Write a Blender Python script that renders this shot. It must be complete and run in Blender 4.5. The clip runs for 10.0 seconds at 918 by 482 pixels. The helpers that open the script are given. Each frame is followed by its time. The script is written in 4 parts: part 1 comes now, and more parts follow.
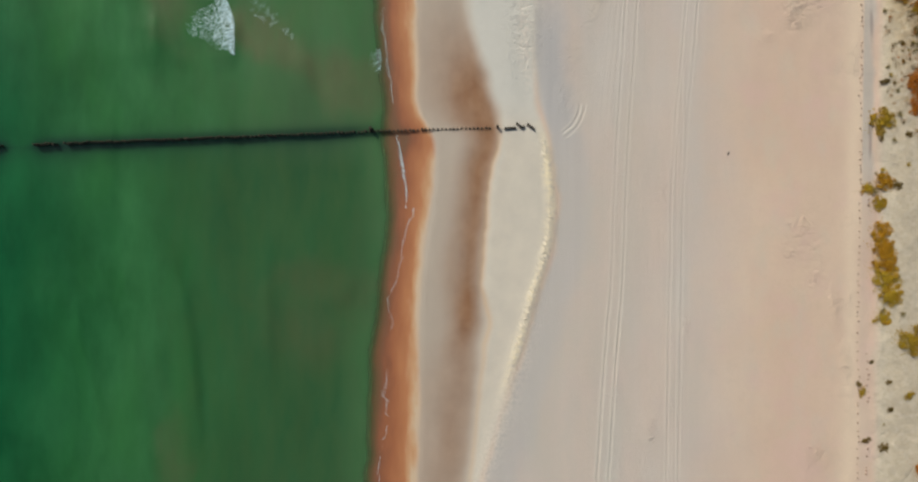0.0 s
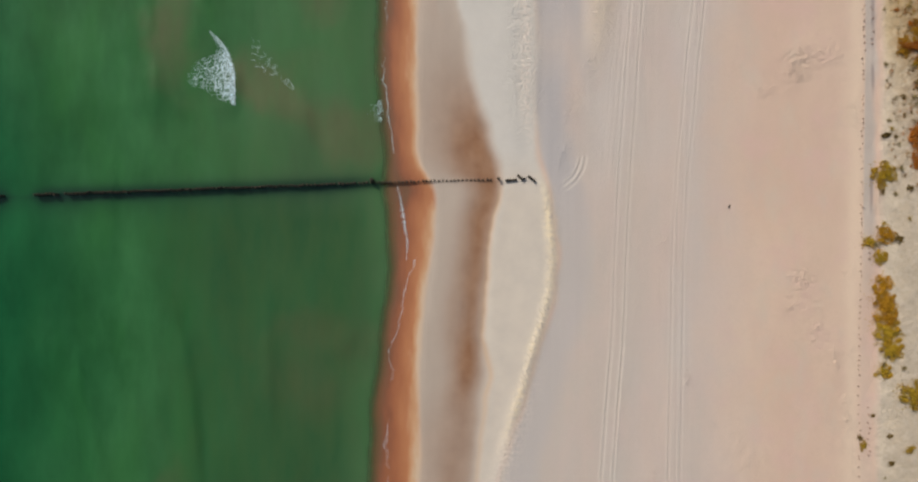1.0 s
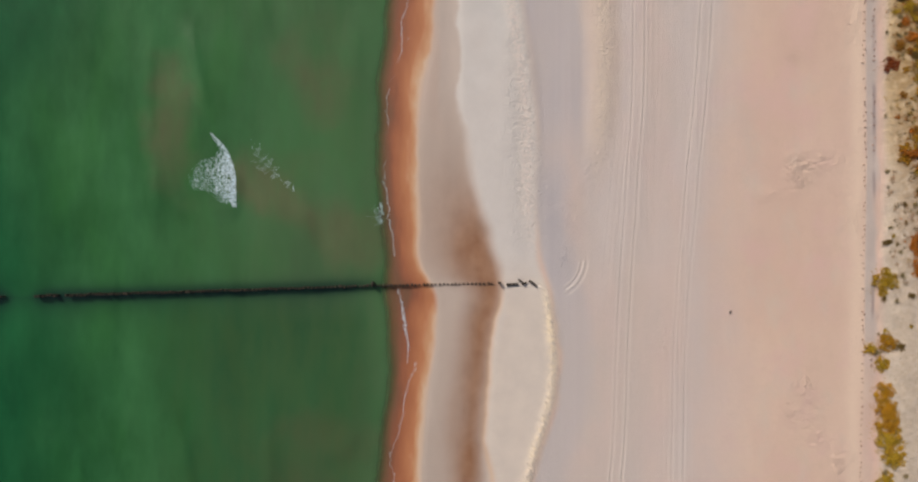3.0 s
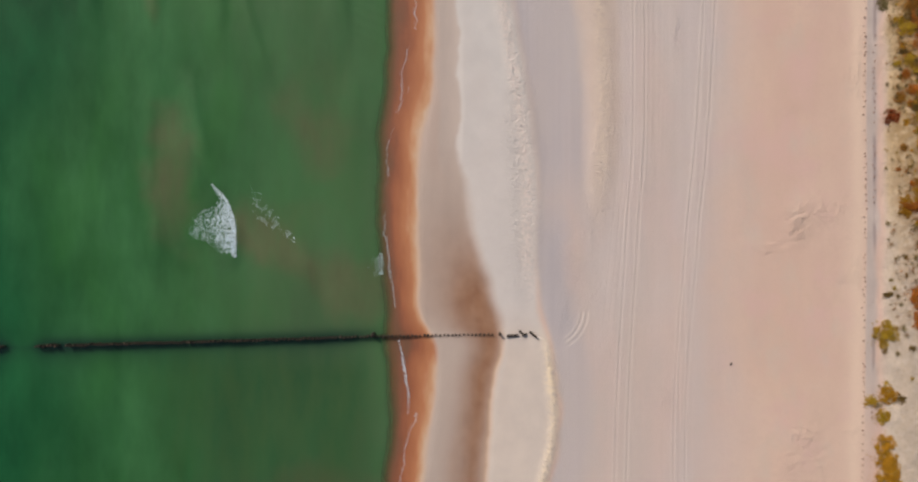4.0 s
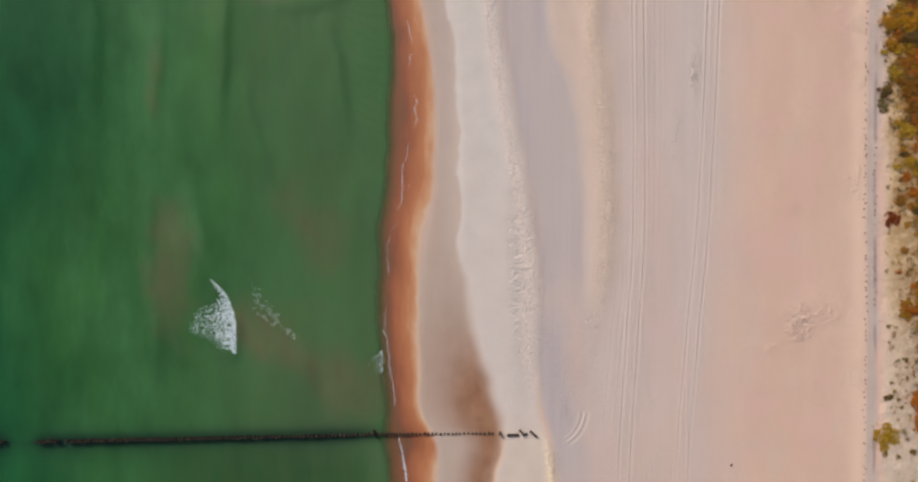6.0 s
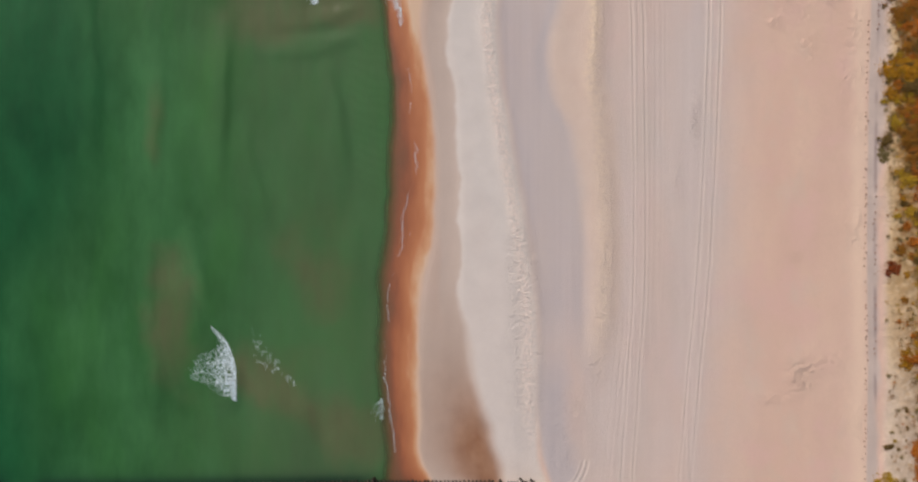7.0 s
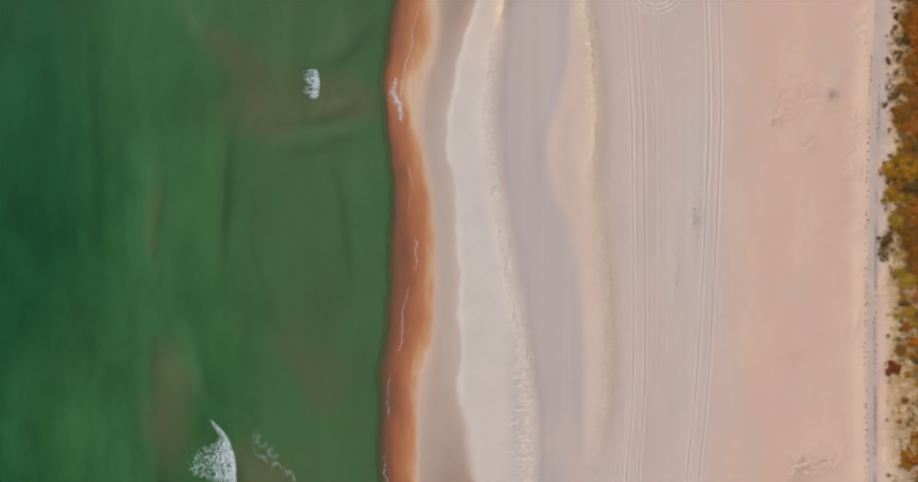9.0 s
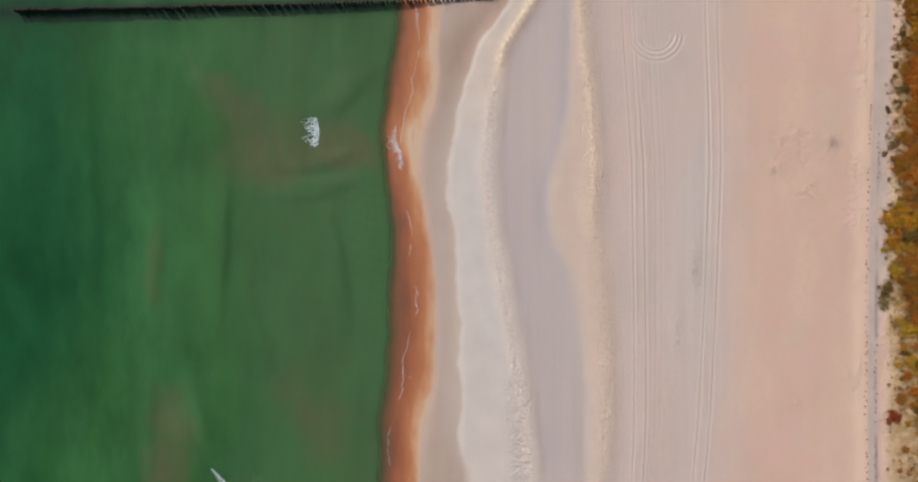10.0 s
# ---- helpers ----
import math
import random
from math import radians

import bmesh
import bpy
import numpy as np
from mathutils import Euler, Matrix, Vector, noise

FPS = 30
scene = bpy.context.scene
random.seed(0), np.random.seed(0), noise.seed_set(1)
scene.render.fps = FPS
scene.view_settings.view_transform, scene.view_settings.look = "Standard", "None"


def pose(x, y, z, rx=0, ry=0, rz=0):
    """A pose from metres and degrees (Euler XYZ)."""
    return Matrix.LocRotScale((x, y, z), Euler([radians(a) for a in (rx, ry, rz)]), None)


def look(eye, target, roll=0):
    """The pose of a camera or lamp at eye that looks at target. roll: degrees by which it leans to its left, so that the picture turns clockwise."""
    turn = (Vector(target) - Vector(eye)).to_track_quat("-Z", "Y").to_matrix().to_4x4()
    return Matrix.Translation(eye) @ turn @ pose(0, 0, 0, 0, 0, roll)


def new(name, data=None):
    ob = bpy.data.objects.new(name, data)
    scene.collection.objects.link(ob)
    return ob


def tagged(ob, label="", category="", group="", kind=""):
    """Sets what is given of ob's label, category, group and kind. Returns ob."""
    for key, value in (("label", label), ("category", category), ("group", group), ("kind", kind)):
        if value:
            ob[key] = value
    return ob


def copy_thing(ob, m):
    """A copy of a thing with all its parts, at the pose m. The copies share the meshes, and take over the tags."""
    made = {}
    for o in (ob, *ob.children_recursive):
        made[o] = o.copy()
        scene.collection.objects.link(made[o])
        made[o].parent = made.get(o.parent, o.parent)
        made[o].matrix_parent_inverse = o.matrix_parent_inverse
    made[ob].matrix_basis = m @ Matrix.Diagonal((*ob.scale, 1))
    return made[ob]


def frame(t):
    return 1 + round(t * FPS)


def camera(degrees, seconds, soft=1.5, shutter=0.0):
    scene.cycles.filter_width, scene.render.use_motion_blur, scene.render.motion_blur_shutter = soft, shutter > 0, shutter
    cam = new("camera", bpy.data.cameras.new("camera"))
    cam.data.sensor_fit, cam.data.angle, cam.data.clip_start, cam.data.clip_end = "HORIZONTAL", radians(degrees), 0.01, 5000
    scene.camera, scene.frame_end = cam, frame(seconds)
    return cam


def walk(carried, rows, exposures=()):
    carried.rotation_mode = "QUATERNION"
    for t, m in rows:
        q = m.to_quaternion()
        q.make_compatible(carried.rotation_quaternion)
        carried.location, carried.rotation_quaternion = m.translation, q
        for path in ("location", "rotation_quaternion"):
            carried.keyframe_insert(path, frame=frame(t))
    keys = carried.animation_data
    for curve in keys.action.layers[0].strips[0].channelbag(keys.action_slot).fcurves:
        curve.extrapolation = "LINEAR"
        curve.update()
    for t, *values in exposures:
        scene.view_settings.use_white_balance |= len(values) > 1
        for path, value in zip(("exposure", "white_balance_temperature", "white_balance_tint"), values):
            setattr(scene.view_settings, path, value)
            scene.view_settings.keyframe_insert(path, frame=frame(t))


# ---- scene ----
cam = camera(73.0, 10.0, soft=2.5)
walk(cam, [
    (0.0, pose(0.00, 0.00, 88, 0.20, 2.54, 0.00)),
    (0.5, pose(-0.04, 3.62, 88, 0.20, 2.53, 0.06)),
    (1.0, pose(-0.13, 7.30, 88, 0.20, 2.54, 0.01)),
    (1.5, pose(-0.18, 10.97, 88, 0.20, 2.54, 0.05)),
    (2.0, pose(-0.25, 14.64, 88, 0.20, 2.55, 0.01)),
    (2.5, pose(-0.25, 18.31, 88, 0.20, 2.55, -0.01)),
    (4.0, pose(-0.18, 29.15, 88, 0.20, 2.61, -0.14)),
    (4.5, pose(-0.18, 32.68, 88, 0.21, 2.62, -0.14)),
    (5.0, pose(-0.17, 36.19, 88, 0.22, 2.62, -0.16)),
    (5.5, pose(-0.17, 39.60, 88, 0.22, 2.62, -0.12)),
    (7.0, pose(-0.31, 49.72, 88, 0.26, 2.55, -0.09)),
    (7.5, pose(-0.32, 52.92, 88, 0.25, 2.53, -0.13)),
    (8.0, pose(-0.31, 56.45, 88, 0.25, 2.52, -0.05)),
    (8.5, pose(-0.33, 59.70, 88, 0.24, 2.50, -0.14)),
    (9.0, pose(-0.36, 63.27, 88, 0.25, 2.50, -0.08)),
    (9.5, pose(-0.39, 66.52, 88, 0.23, 2.49, -0.20)),
    (10.0, pose(-0.39, 70.14, 88, 0.24, 2.49, -0.24)),
], exposures=[(0.0, 0.03, 6460, -2), (1.0, 0.02, 6540, 5), (2.5, 0.0, 6640, 11), (4.5, 0.0, 6700, 15), (5.5, 0.0, 6750, 16.5), (7.5, 0.0, 6700, 16), (10.0, 0.0, 6650, 14)])

# ---- world and sun ----
SUN_WAY = Vector((0.52, -0.70, -0.72)).normalized()
world = bpy.data.worlds.new("sky")
scene.world = world
world.use_nodes = True
wn = world.node_tree.nodes
sky = wn.new("ShaderNodeTexSky")
sky.sky_type = 'NISHITA'
sky.sun_disc = False
sky.sun_elevation = math.asin(-SUN_WAY.z)
sky.sun_rotation = math.atan2(-SUN_WAY.x, -SUN_WAY.y)
sky.dust_density = 3.0
wn["Background"].inputs["Strength"].default_value = 0.083
world.node_tree.links.new(sky.outputs[0], wn["Background"].inputs["Color"])
sun_data = bpy.data.lights.new("sun", 'SUN')
sun_data.energy, sun_data.angle, sun_data.color = 3.1, radians(5.0), (1.0, 0.93, 0.84)
sun = new("sun", sun_data)
sun.matrix_world = look((0, 0, 200), Vector((0, 0, 200)) + SUN_WAY)

# ---- materials ----


class Shade:
    """A small wrapper that strings shader nodes together."""

    def __init__(self, name, rough=0.9, spec=0.3):
        self.mat = bpy.data.materials.new(name)
        self.mat.use_nodes = True
        self.nt = self.mat.node_tree
        self.bsdf = self.nt.nodes["Principled BSDF"]
        self.bsdf.inputs["Roughness"].default_value = rough
        self.bsdf.inputs["Specular IOR Level"].default_value = spec
        self.coord = self.nt.nodes.new("ShaderNodeTexCoord").outputs["Object"]

    def put(self, value, socket):
        if isinstance(value, (int, float)):
            socket.default_value = value
        elif isinstance(value, tuple):
            socket.default_value = (*value, 1.0) if len(value) == 3 and socket.type == 'RGBA' else value
        else:
            self.nt.links.new(value, socket)

    def noise(self, scale, detail=4, rough=0.55, stretch=None, coord=None):
        n = self.nt.nodes.new("ShaderNodeTexNoise")
        n.inputs["Scale"].default_value, n.inputs["Detail"].default_value, n.inputs["Roughness"].default_value = scale, detail, rough
        src = coord or self.coord
        if stretch:
            m = self.nt.nodes.new("ShaderNodeMapping")
            m.inputs["Scale"].default_value = stretch
            self.nt.links.new(src, m.inputs["Vector"])
            src = m.outputs[0]
        self.nt.links.new(src, n.inputs["Vector"])
        return n.outputs["Fac"]

    def math(self, op, a, b=0.0, clamp=False):
        n = self.nt.nodes.new("ShaderNodeMath")
        n.operation, n.use_clamp = op, clamp
        self.put(a, n.inputs[0])
        self.put(b, n.inputs[1])
        return n.outputs[0]

    def span(self, v, lo, hi, a=0.0, b=1.0):
        n = self.nt.nodes.new("ShaderNodeMapRange")
        self.put(v, n.inputs["Value"])
        for k, x in (("From Min", lo), ("From Max", hi), ("To Min", a), ("To Max", b)):
            n.inputs[k].default_value = x
        return n.outputs[0]

    def mix(self, fac, a, b, kind='MIX'):
        n = self.nt.nodes.new("ShaderNodeMix")
        n.data_type, n.blend_type = 'RGBA', kind
        self.put(fac, n.inputs[0])
        self.put(a, n.inputs[6])
        self.put(b, n.inputs[7])
        return n.outputs[2]

    def ramp(self, v, stops):
        n = self.nt.nodes.new("ShaderNodeValToRGB")
        e = n.color_ramp.elements
        while len(e) < len(stops):
            e.new(0.5)
        for el, (p, c) in zip(e, stops):
            el.position, el.color = p, (*c, 1.0)
        self.put(v, n.inputs[0])
        return n.outputs[0]

    def attr(self, name):
        n = self.nt.nodes.new("ShaderNodeAttribute")
        n.attribute_name = name
        return n.outputs["Fac"]

    def rnd(self):
        return self.nt.nodes.new("ShaderNodeObjectInfo").outputs["Random"]

    def island(self):
        return self.nt.nodes.new("ShaderNodeNewGeometry").outputs["Random Per Island"]

    def bump(self, height, strength=0.4, distance=0.05):
        n = self.nt.nodes.new("ShaderNodeBump")
        n.inputs["Strength"].default_value, n.inputs["Distance"].default_value = strength, distance
        self.nt.links.new(height, n.inputs["Height"])
        self.nt.links.new(n.outputs[0], self.bsdf.inputs["Normal"])

    def done(self, colour):
        self.put(colour, self.bsdf.inputs["Base Color"])
        return self.mat


def sand_material():
    s = Shade("beach_sand", 0.92, 0.25)
    big = s.noise(0.045, 5)
    patch = s.noise(1.0, 4, 0.55, (0.16, 0.05, 1.0))
    tone = s.noise(1.0, 3, 0.5, (0.10, 0.035, 1.0))
    mid = s.noise(0.35, 4)
    streak = s.noise(1.0, 5, 0.6, (1.1, 0.018, 1.0))
    grain = s.noise(9.0, 3, 0.7)
    dry = s.mix(s.span(big, 0.35, 0.65), (0.635, 0.453, 0.351), (0.679, 0.502, 0.393))
    dry = s.mix(s.span(patch, 0.42, 0.62, 0.0, 0.6), dry, (0.607, 0.416, 0.339))
    dry = s.mix(s.span(s.noise(0.8, 5, 0.65), 0.5, 0.7, 0.0, 0.45), dry, (0.597, 0.433, 0.335))
    dry = s.mix(s.span(s.noise(0.13, 4, 0.6), 0.50, 0.66, 0.0, 0.7), dry, (0.651, 0.443, 0.381))
    dry = s.mix(s.span(s.noise(1.0, 4, 0.6, (0.22, 0.12, 1.0)), 0.54, 0.70, 0.0, 0.6), dry, (0.597, 0.484, 0.393))
    grey = s.mix(s.span(streak, 0.25, 0.75), (0.499, 0.459, 0.442), (0.556, 0.511, 0.492))
    grey = s.mix(s.span(tone, 0.42, 0.60, 0.0, 0.5), grey, (0.586, 0.452, 0.398))
    grey = s.mix(s.span(patch, 0.45, 0.63, 0.0, 0.65), grey, (0.490, 0.457, 0.418))
    lilac = s.mix(s.span(streak, 0.25, 0.75), (0.433, 0.396, 0.400), (0.494, 0.457, 0.459))
    lilac = s.mix(s.span(patch, 0.42, 0.62, 0.0, 0.6), lilac, (0.509, 0.459, 0.438))
    pale = s.mix(s.span(mid, 0.3, 0.7), (0.566, 0.539, 0.506), (0.623, 0.594, 0.556))
    pale = s.mix(s.span(tone, 0.42, 0.6, 0.0, 0.3), pale, (0.618, 0.541, 0.490))
    c = s.mix(s.attr("grey"), dry, grey)
    c = s.mix(s.attr("cream"), c, (0.735, 0.562, 0.432))
    c = s.mix(s.attr("runnel"), c, lilac)
    c = s.mix(s.attr("pale"), c, pale)
    c = s.mix(s.attr("warm"), c, s.mix(s.span(mid, 0.3, 0.7), (0.60, 0.49, 0.40), (0.68, 0.555, 0.44)))
    c = s.mix(s.attr("ridge"), c, s.mix(s.span(mid, 0.3, 0.7), (0.61, 0.478, 0.390), (0.66, 0.538, 0.44)))
    # sunlit look of the berm crest and ridge, painted on in bright cream
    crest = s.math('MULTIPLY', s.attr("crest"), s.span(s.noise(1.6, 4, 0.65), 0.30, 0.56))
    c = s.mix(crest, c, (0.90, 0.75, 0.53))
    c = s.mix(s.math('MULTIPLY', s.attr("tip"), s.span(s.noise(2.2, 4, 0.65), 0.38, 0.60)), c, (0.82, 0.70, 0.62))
    moist = s.mix(s.span(patch, 0.3, 0.7), (0.430, 0.352, 0.297), (0.510, 0.424, 0.364))
    c = s.mix(s.attr("damp"), c, moist)
    c = s.mix(s.attr("lip"), c, (0.60, 0.39, 0.235))
    c = s.mix(s.attr("brown"), c, s.mix(s.span(mid, 0.3, 0.7), (0.235, 0.105, 0.050), (0.33, 0.175, 0.10)))
    wet = s.ramp(s.math('ADD', s.attr("swash"), s.span(s.noise(1.0, 4, 0.55, (0.5, 0.14, 1.0)), 0.3, 0.7, -0.13, 0.13)), [
        (0.0, (0.15, 0.066, 0.032)), (0.16, (0.21, 0.068, 0.030)), (0.36, (0.32, 0.105, 0.042)),
        (0.68, (0.43, 0.165, 0.068)), (0.86, (0.56, 0.31, 0.165)), (1.0, (0.60, 0.44, 0.31))])
    c = s.mix(s.attr("inwash"), c, wet)
    dune = s.mix(s.span(s.noise(0.7, 5, 0.6), 0.35, 0.65), (0.53, 0.452, 0.372), (0.64, 0.545, 0.44))
    dune = s.mix(s.math('MULTIPLY', s.attr("gold"), 0.9), dune, s.mix(s.span(mid, 0.3, 0.7), (0.49, 0.355, 0.19), (0.62, 0.46, 0.26)))
    c = s.mix(s.attr("dune"), c, dune)
    c = s.mix(s.attr("path"), c, s.mix(s.span(mid, 0.3, 0.7), (0.455, 0.395, 0.355), (0.545, 0.475, 0.43)))
    # dark grey marks: a debris stain and a broken line by the inner stakes
    c = s.mix(s.attr("dark_marks"), c, (0.27, 0.215, 0.215))
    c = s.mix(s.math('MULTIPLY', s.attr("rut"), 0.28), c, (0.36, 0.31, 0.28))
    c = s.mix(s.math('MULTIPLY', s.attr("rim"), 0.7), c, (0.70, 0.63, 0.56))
    heath = s.math('MULTIPLY', s.attr("heath"), s.span(s.noise(0.8, 5, 0.65), 0.36, 0.52))
    c = s.mix(heath, c, s.mix(s.span(s.noise(1.7, 4, 0.6), 0.35, 0.65), (0.17, 0.10, 0.025), (0.36, 0.20, 0.055)))
    litter = s.math('MULTIPLY', s.attr("litter"), s.span(s.noise(2.2, 5, 0.7), 0.50, 0.62))
    c = s.mix(litter, c, (0.24, 0.17, 0.085))
    c = s.mix(s.span(grain, 0.3, 0.7, 0.0, 0.16), c, (0.30, 0.23, 0.18))
    rough = s.math('SUBTRACT', 0.93, s.math('MULTIPLY', s.attr("inwash"), 0.30))
    s.put(rough, s.bsdf.inputs["Roughness"])
    s.bump(s.math('ADD', s.math('MULTIPLY', s.noise(3.4, 4, 0.6), s.math('MULTIPLY', s.attr("texture"), 1.3)), s.math('ADD', s.math('MULTIPLY', grain, 0.24), s.math('MULTIPLY', s.attr("lane"), s.math('MULTIPLY', s.noise(1.0, 4, 0.7, (3.2, 0.025, 1.0)), 0.75)))), 1.0, 0.24)
    return s.done(c)


def water_material():
    s = Shade("sea_water", 0.17, 0.35)
    s.bsdf.inputs["IOR"].default_value = 1.33
    swell = s.noise(1.0, 4, 0.5, (0.11, 0.045, 1.0))
    cloud = s.noise(0.032, 5, 0.55)
    blotch = s.noise(1.0, 4, 0.6, (0.09, 0.05, 1.0))
    fine = s.noise(1.0, 4, 0.6, (0.5, 0.14, 1.0))
    offshore = s.mix(s.span(blotch, 0.35, 0.65), (0.004, 0.056, 0.018), (0.012, 0.102, 0.034))
    green = s.mix(s.span(blotch, 0.35, 0.65), (0.022, 0.096, 0.028), (0.042, 0.154, 0.053))
    green = s.mix(s.span(swell, 0.45, 0.7, 0.0, 0.6), green, (0.030, 0.140, 0.030))
    c = s.mix(s.attr("depth"), green, offshore)
    olive = s.mix(s.span(fine, 0.3, 0.7), (0.070, 0.125, 0.059), (0.107, 0.154, 0.080))
    c = s.mix(s.math('MULTIPLY', s.attr("turbid"), s.span(cloud, 0.3, 0.68, 0.45, 1.0)), c, olive)
    c = s.mix(s.math('MULTIPLY', s.attr("shoal"), s.span(fine, 0.3, 0.7, 0.45, 0.9)), c, s.mix(s.span(blotch, 0.35, 0.65), (0.086, 0.106, 0.050), (0.128, 0.124, 0.066)))
    c = s.mix(s.math('MULTIPLY', s.attr("lee"), s.span(cloud, 0.3, 0.7, 0.6, 1.0)), c, s.mix(s.span(fine, 0.3, 0.7), (0.016, 0.062, 0.024), (0.036, 0.080, 0.026)))
    # shade of the pile rows painted into the water, heavier south of the first
    c = s.mix(s.attr("pile_shade"), c, (0.008, 0.024, 0.020))
    c = s.mix(s.span(fine, 0.3, 0.7, 0.0, 0.22), c, (0.014, 0.055, 0.020))
    s.bump(s.math('ADD', s.noise(0.9, 4, 0.6, (1.0, 0.35, 1.0)), s.math('MULTIPLY', s.noise(2.6, 4, 0.65, (1.0, 0.5, 1.0)), 0.3)), 0.36, 0.12)
    s.put(c, s.bsdf.inputs["Base Color"])
    clear = s.nt.nodes.new("ShaderNodeBsdfTransparent")
    clear.inputs[0].default_value = (0.96, 0.97, 0.93, 1.0)
    blend = s.nt.nodes.new("ShaderNodeMixShader")
    s.nt.links.new(s.attr("clear"), blend.inputs[0])
    s.nt.links.new(s.bsdf.outputs[0], blend.inputs[1])
    s.nt.links.new(clear.outputs[0], blend.inputs[2])
    s.nt.links.new(blend.outputs[0], s.nt.nodes["Material Output"].inputs["Surface"])
    return s.mat


def wood_material(name, dark, light, rough):
    s = Shade(name, rough, 0.4)
    g = s.noise(6.0, 5, 0.65, (3.0, 3.0, 0.5))
    c = s.mix(s.span(g, 0.3, 0.7), dark, light)
    c = s.mix(s.span(s.rnd(), 0, 1, 0.0, 0.5), c, dark)
    s.bump(g, 0.6, 0.03)
    return s.done(c)


def leaf_material(name, shade, tip, other):
    s = Shade(name, 0.75, 0.25)
    i = s.island()
    c = s.mix(i, shade, tip)
    c = s.mix(s.span(s.noise(1.3, 3), 0.45, 0.65, 0.0, 0.8), c, other)
    c = s.mix(s.span(s.rnd(), 0, 1, 0.0, 0.5), c, shade)
    return s.done(c)


def foam_material():
    s = Shade("sea_foam", 0.7, 0.4)
    n = s.noise(5.0, 3)
    s.bump(n, 0.5, 0.05)
    return s.done(s.mix(s.span(s.island(), 0, 1), (0.50, 0.66, 0.74), (0.78, 0.90, 0.96)))


SAND = sand_material()
WATER = water_material()
PILE = wood_material("wet_pile_wood", (0.012, 0.010, 0.007), (0.055, 0.035, 0.022), 0.65)
PILE_TOP = wood_material("weathered_pile_end", (0.03, 0.022, 0.015), (0.10, 0.066, 0.042), 0.85)
STAKE = wood_material("grey_stake_wood", (0.24, 0.14, 0.11), (0.40, 0.25, 0.20), 0.9)
FOAM = foam_material()
LEAVES = {
    "olive": leaf_material("olive_leaves", (0.24, 0.15, 0.010), (0.56, 0.37, 0.025), (0.44, 0.235, 0.016)),
    "ochre": leaf_material("ochre_leaves", (0.24, 0.11, 0.006), (0.66, 0.33, 0.015), (0.36, 0.20, 0.012)),
    "rust": leaf_material("rust_leaves", (0.22, 0.062, 0.006), (0.70, 0.235, 0.02), (0.36, 0.135, 0.012)),
    "red": leaf_material("red_brown_leaves", (0.15, 0.030, 0.006), (0.36, 0.085, 0.014), (0.22, 0.05, 0.010)),
    "brown": leaf_material("brown_leaves", (0.14, 0.062, 0.007), (0.50, 0.22, 0.022), (0.30, 0.125, 0.011)),
    "green": leaf_material("green_leaves", (0.12, 0.092, 0.03), (0.31, 0.25, 0.10), (0.21, 0.165, 0.06)),
    "dry": leaf_material("dry_grass", (0.15, 0.11, 0.045), (0.34, 0.26, 0.11), (0.24, 0.18, 0.08)),
    "dark": leaf_material("dark_leaves", (0.08, 0.052, 0.012), (0.25, 0.155, 0.038), (0.17, 0.10, 0.022)),
}
TWIG = wood_material("twig_bark", (0.06, 0.04, 0.025), (0.14, 0.10, 0.06), 0.9)

# ---- plan curves: (y, x) along the coast ----
SHORE = [(-34, -16.6), (-29, -15.9), (-24, -15.5), (-15, -14.9), (-7, -14.3), (-3, -13.6), (1, -12.9), (10, -13.3), (18, -13.3),
         (26, -14.2), (35, -14.8), (41, -14.7), (48, -14.0), (55, -13.4), (63, -13.5), (70, -13.1), (74, -13.2), (81, -14.2),
         (86, -14.5), (90, -13.5), (98, -12.7), (105, -11.6)]
SWASH = [(-34, -9.9), (-24, -9.7), (-15, -9.7), (-7, -9.4), (-3, -9.1), (1, -8.7), (5, -8.0), (10, -7.6), (14, -7.4), (16, -8.0),
         (19.5, -10.1), (26, -10.0), (35, -10.0), (41, -9.9), (45, -9.4), (49, -8.4), (53, -7.8), (58, -7.8), (65, -7.8), (73, -8.8),
         (81, -9.9), (86, -9.3), (90, -7.8), (94, -7.2), (98, -7.4), (105, -6.7)]
DAMP = [(-34, -3.0), (-24, -1.3), (-15, -0.1), (-11, 0.3), (-5, -0.9), (1, -0.1), (10, 0.3), (14, 1.6), (18, 1.8), (23, 0.0),
        (28, -1.7), (33, -2.9), (41, -4.3), (52, -4.2), (65, -4.3), (73, -5.0), (81, -6.0), (90, -4.1), (98, -1.6), (105, 3.4)]
BERM = [(-34, -1.6), (-24, 1.6), (-19, 3.1), (-15, 4.2), (-11, 5.5), (-7, 6.5), (-3, 7.8), (1, 8.8), (5, 9.0), (10, 8.8), (15, 8.0),
        (18, 6.7), (26, 5.5), (33, 5.6), (41, 5.4), (49, 4.6), (58, 3.1), (65, 1.8), (73, 0.5), (81, -0.2), (90, 0.7), (94, 1.5),
        (98, 2.2), (101, 4.3), (106, 7.2)]
RIDGE = [(31, 15.6), (41, 16.1), (49, 16.5), (57, 16.2), (66, 15.6), (73, 14.5), (81, 15.1), (89, 14.7), (98, 13.7), (105, 13.0)]
RUNNEL = [(31, 13.6), (41, 13.6), (49, 13.6), (57, 13.0), (66, 11.4), (71, 8.7), (77, 8.3), (85, 10.4), (89, 11.4), (98, 11.7), (105, 12.0)]
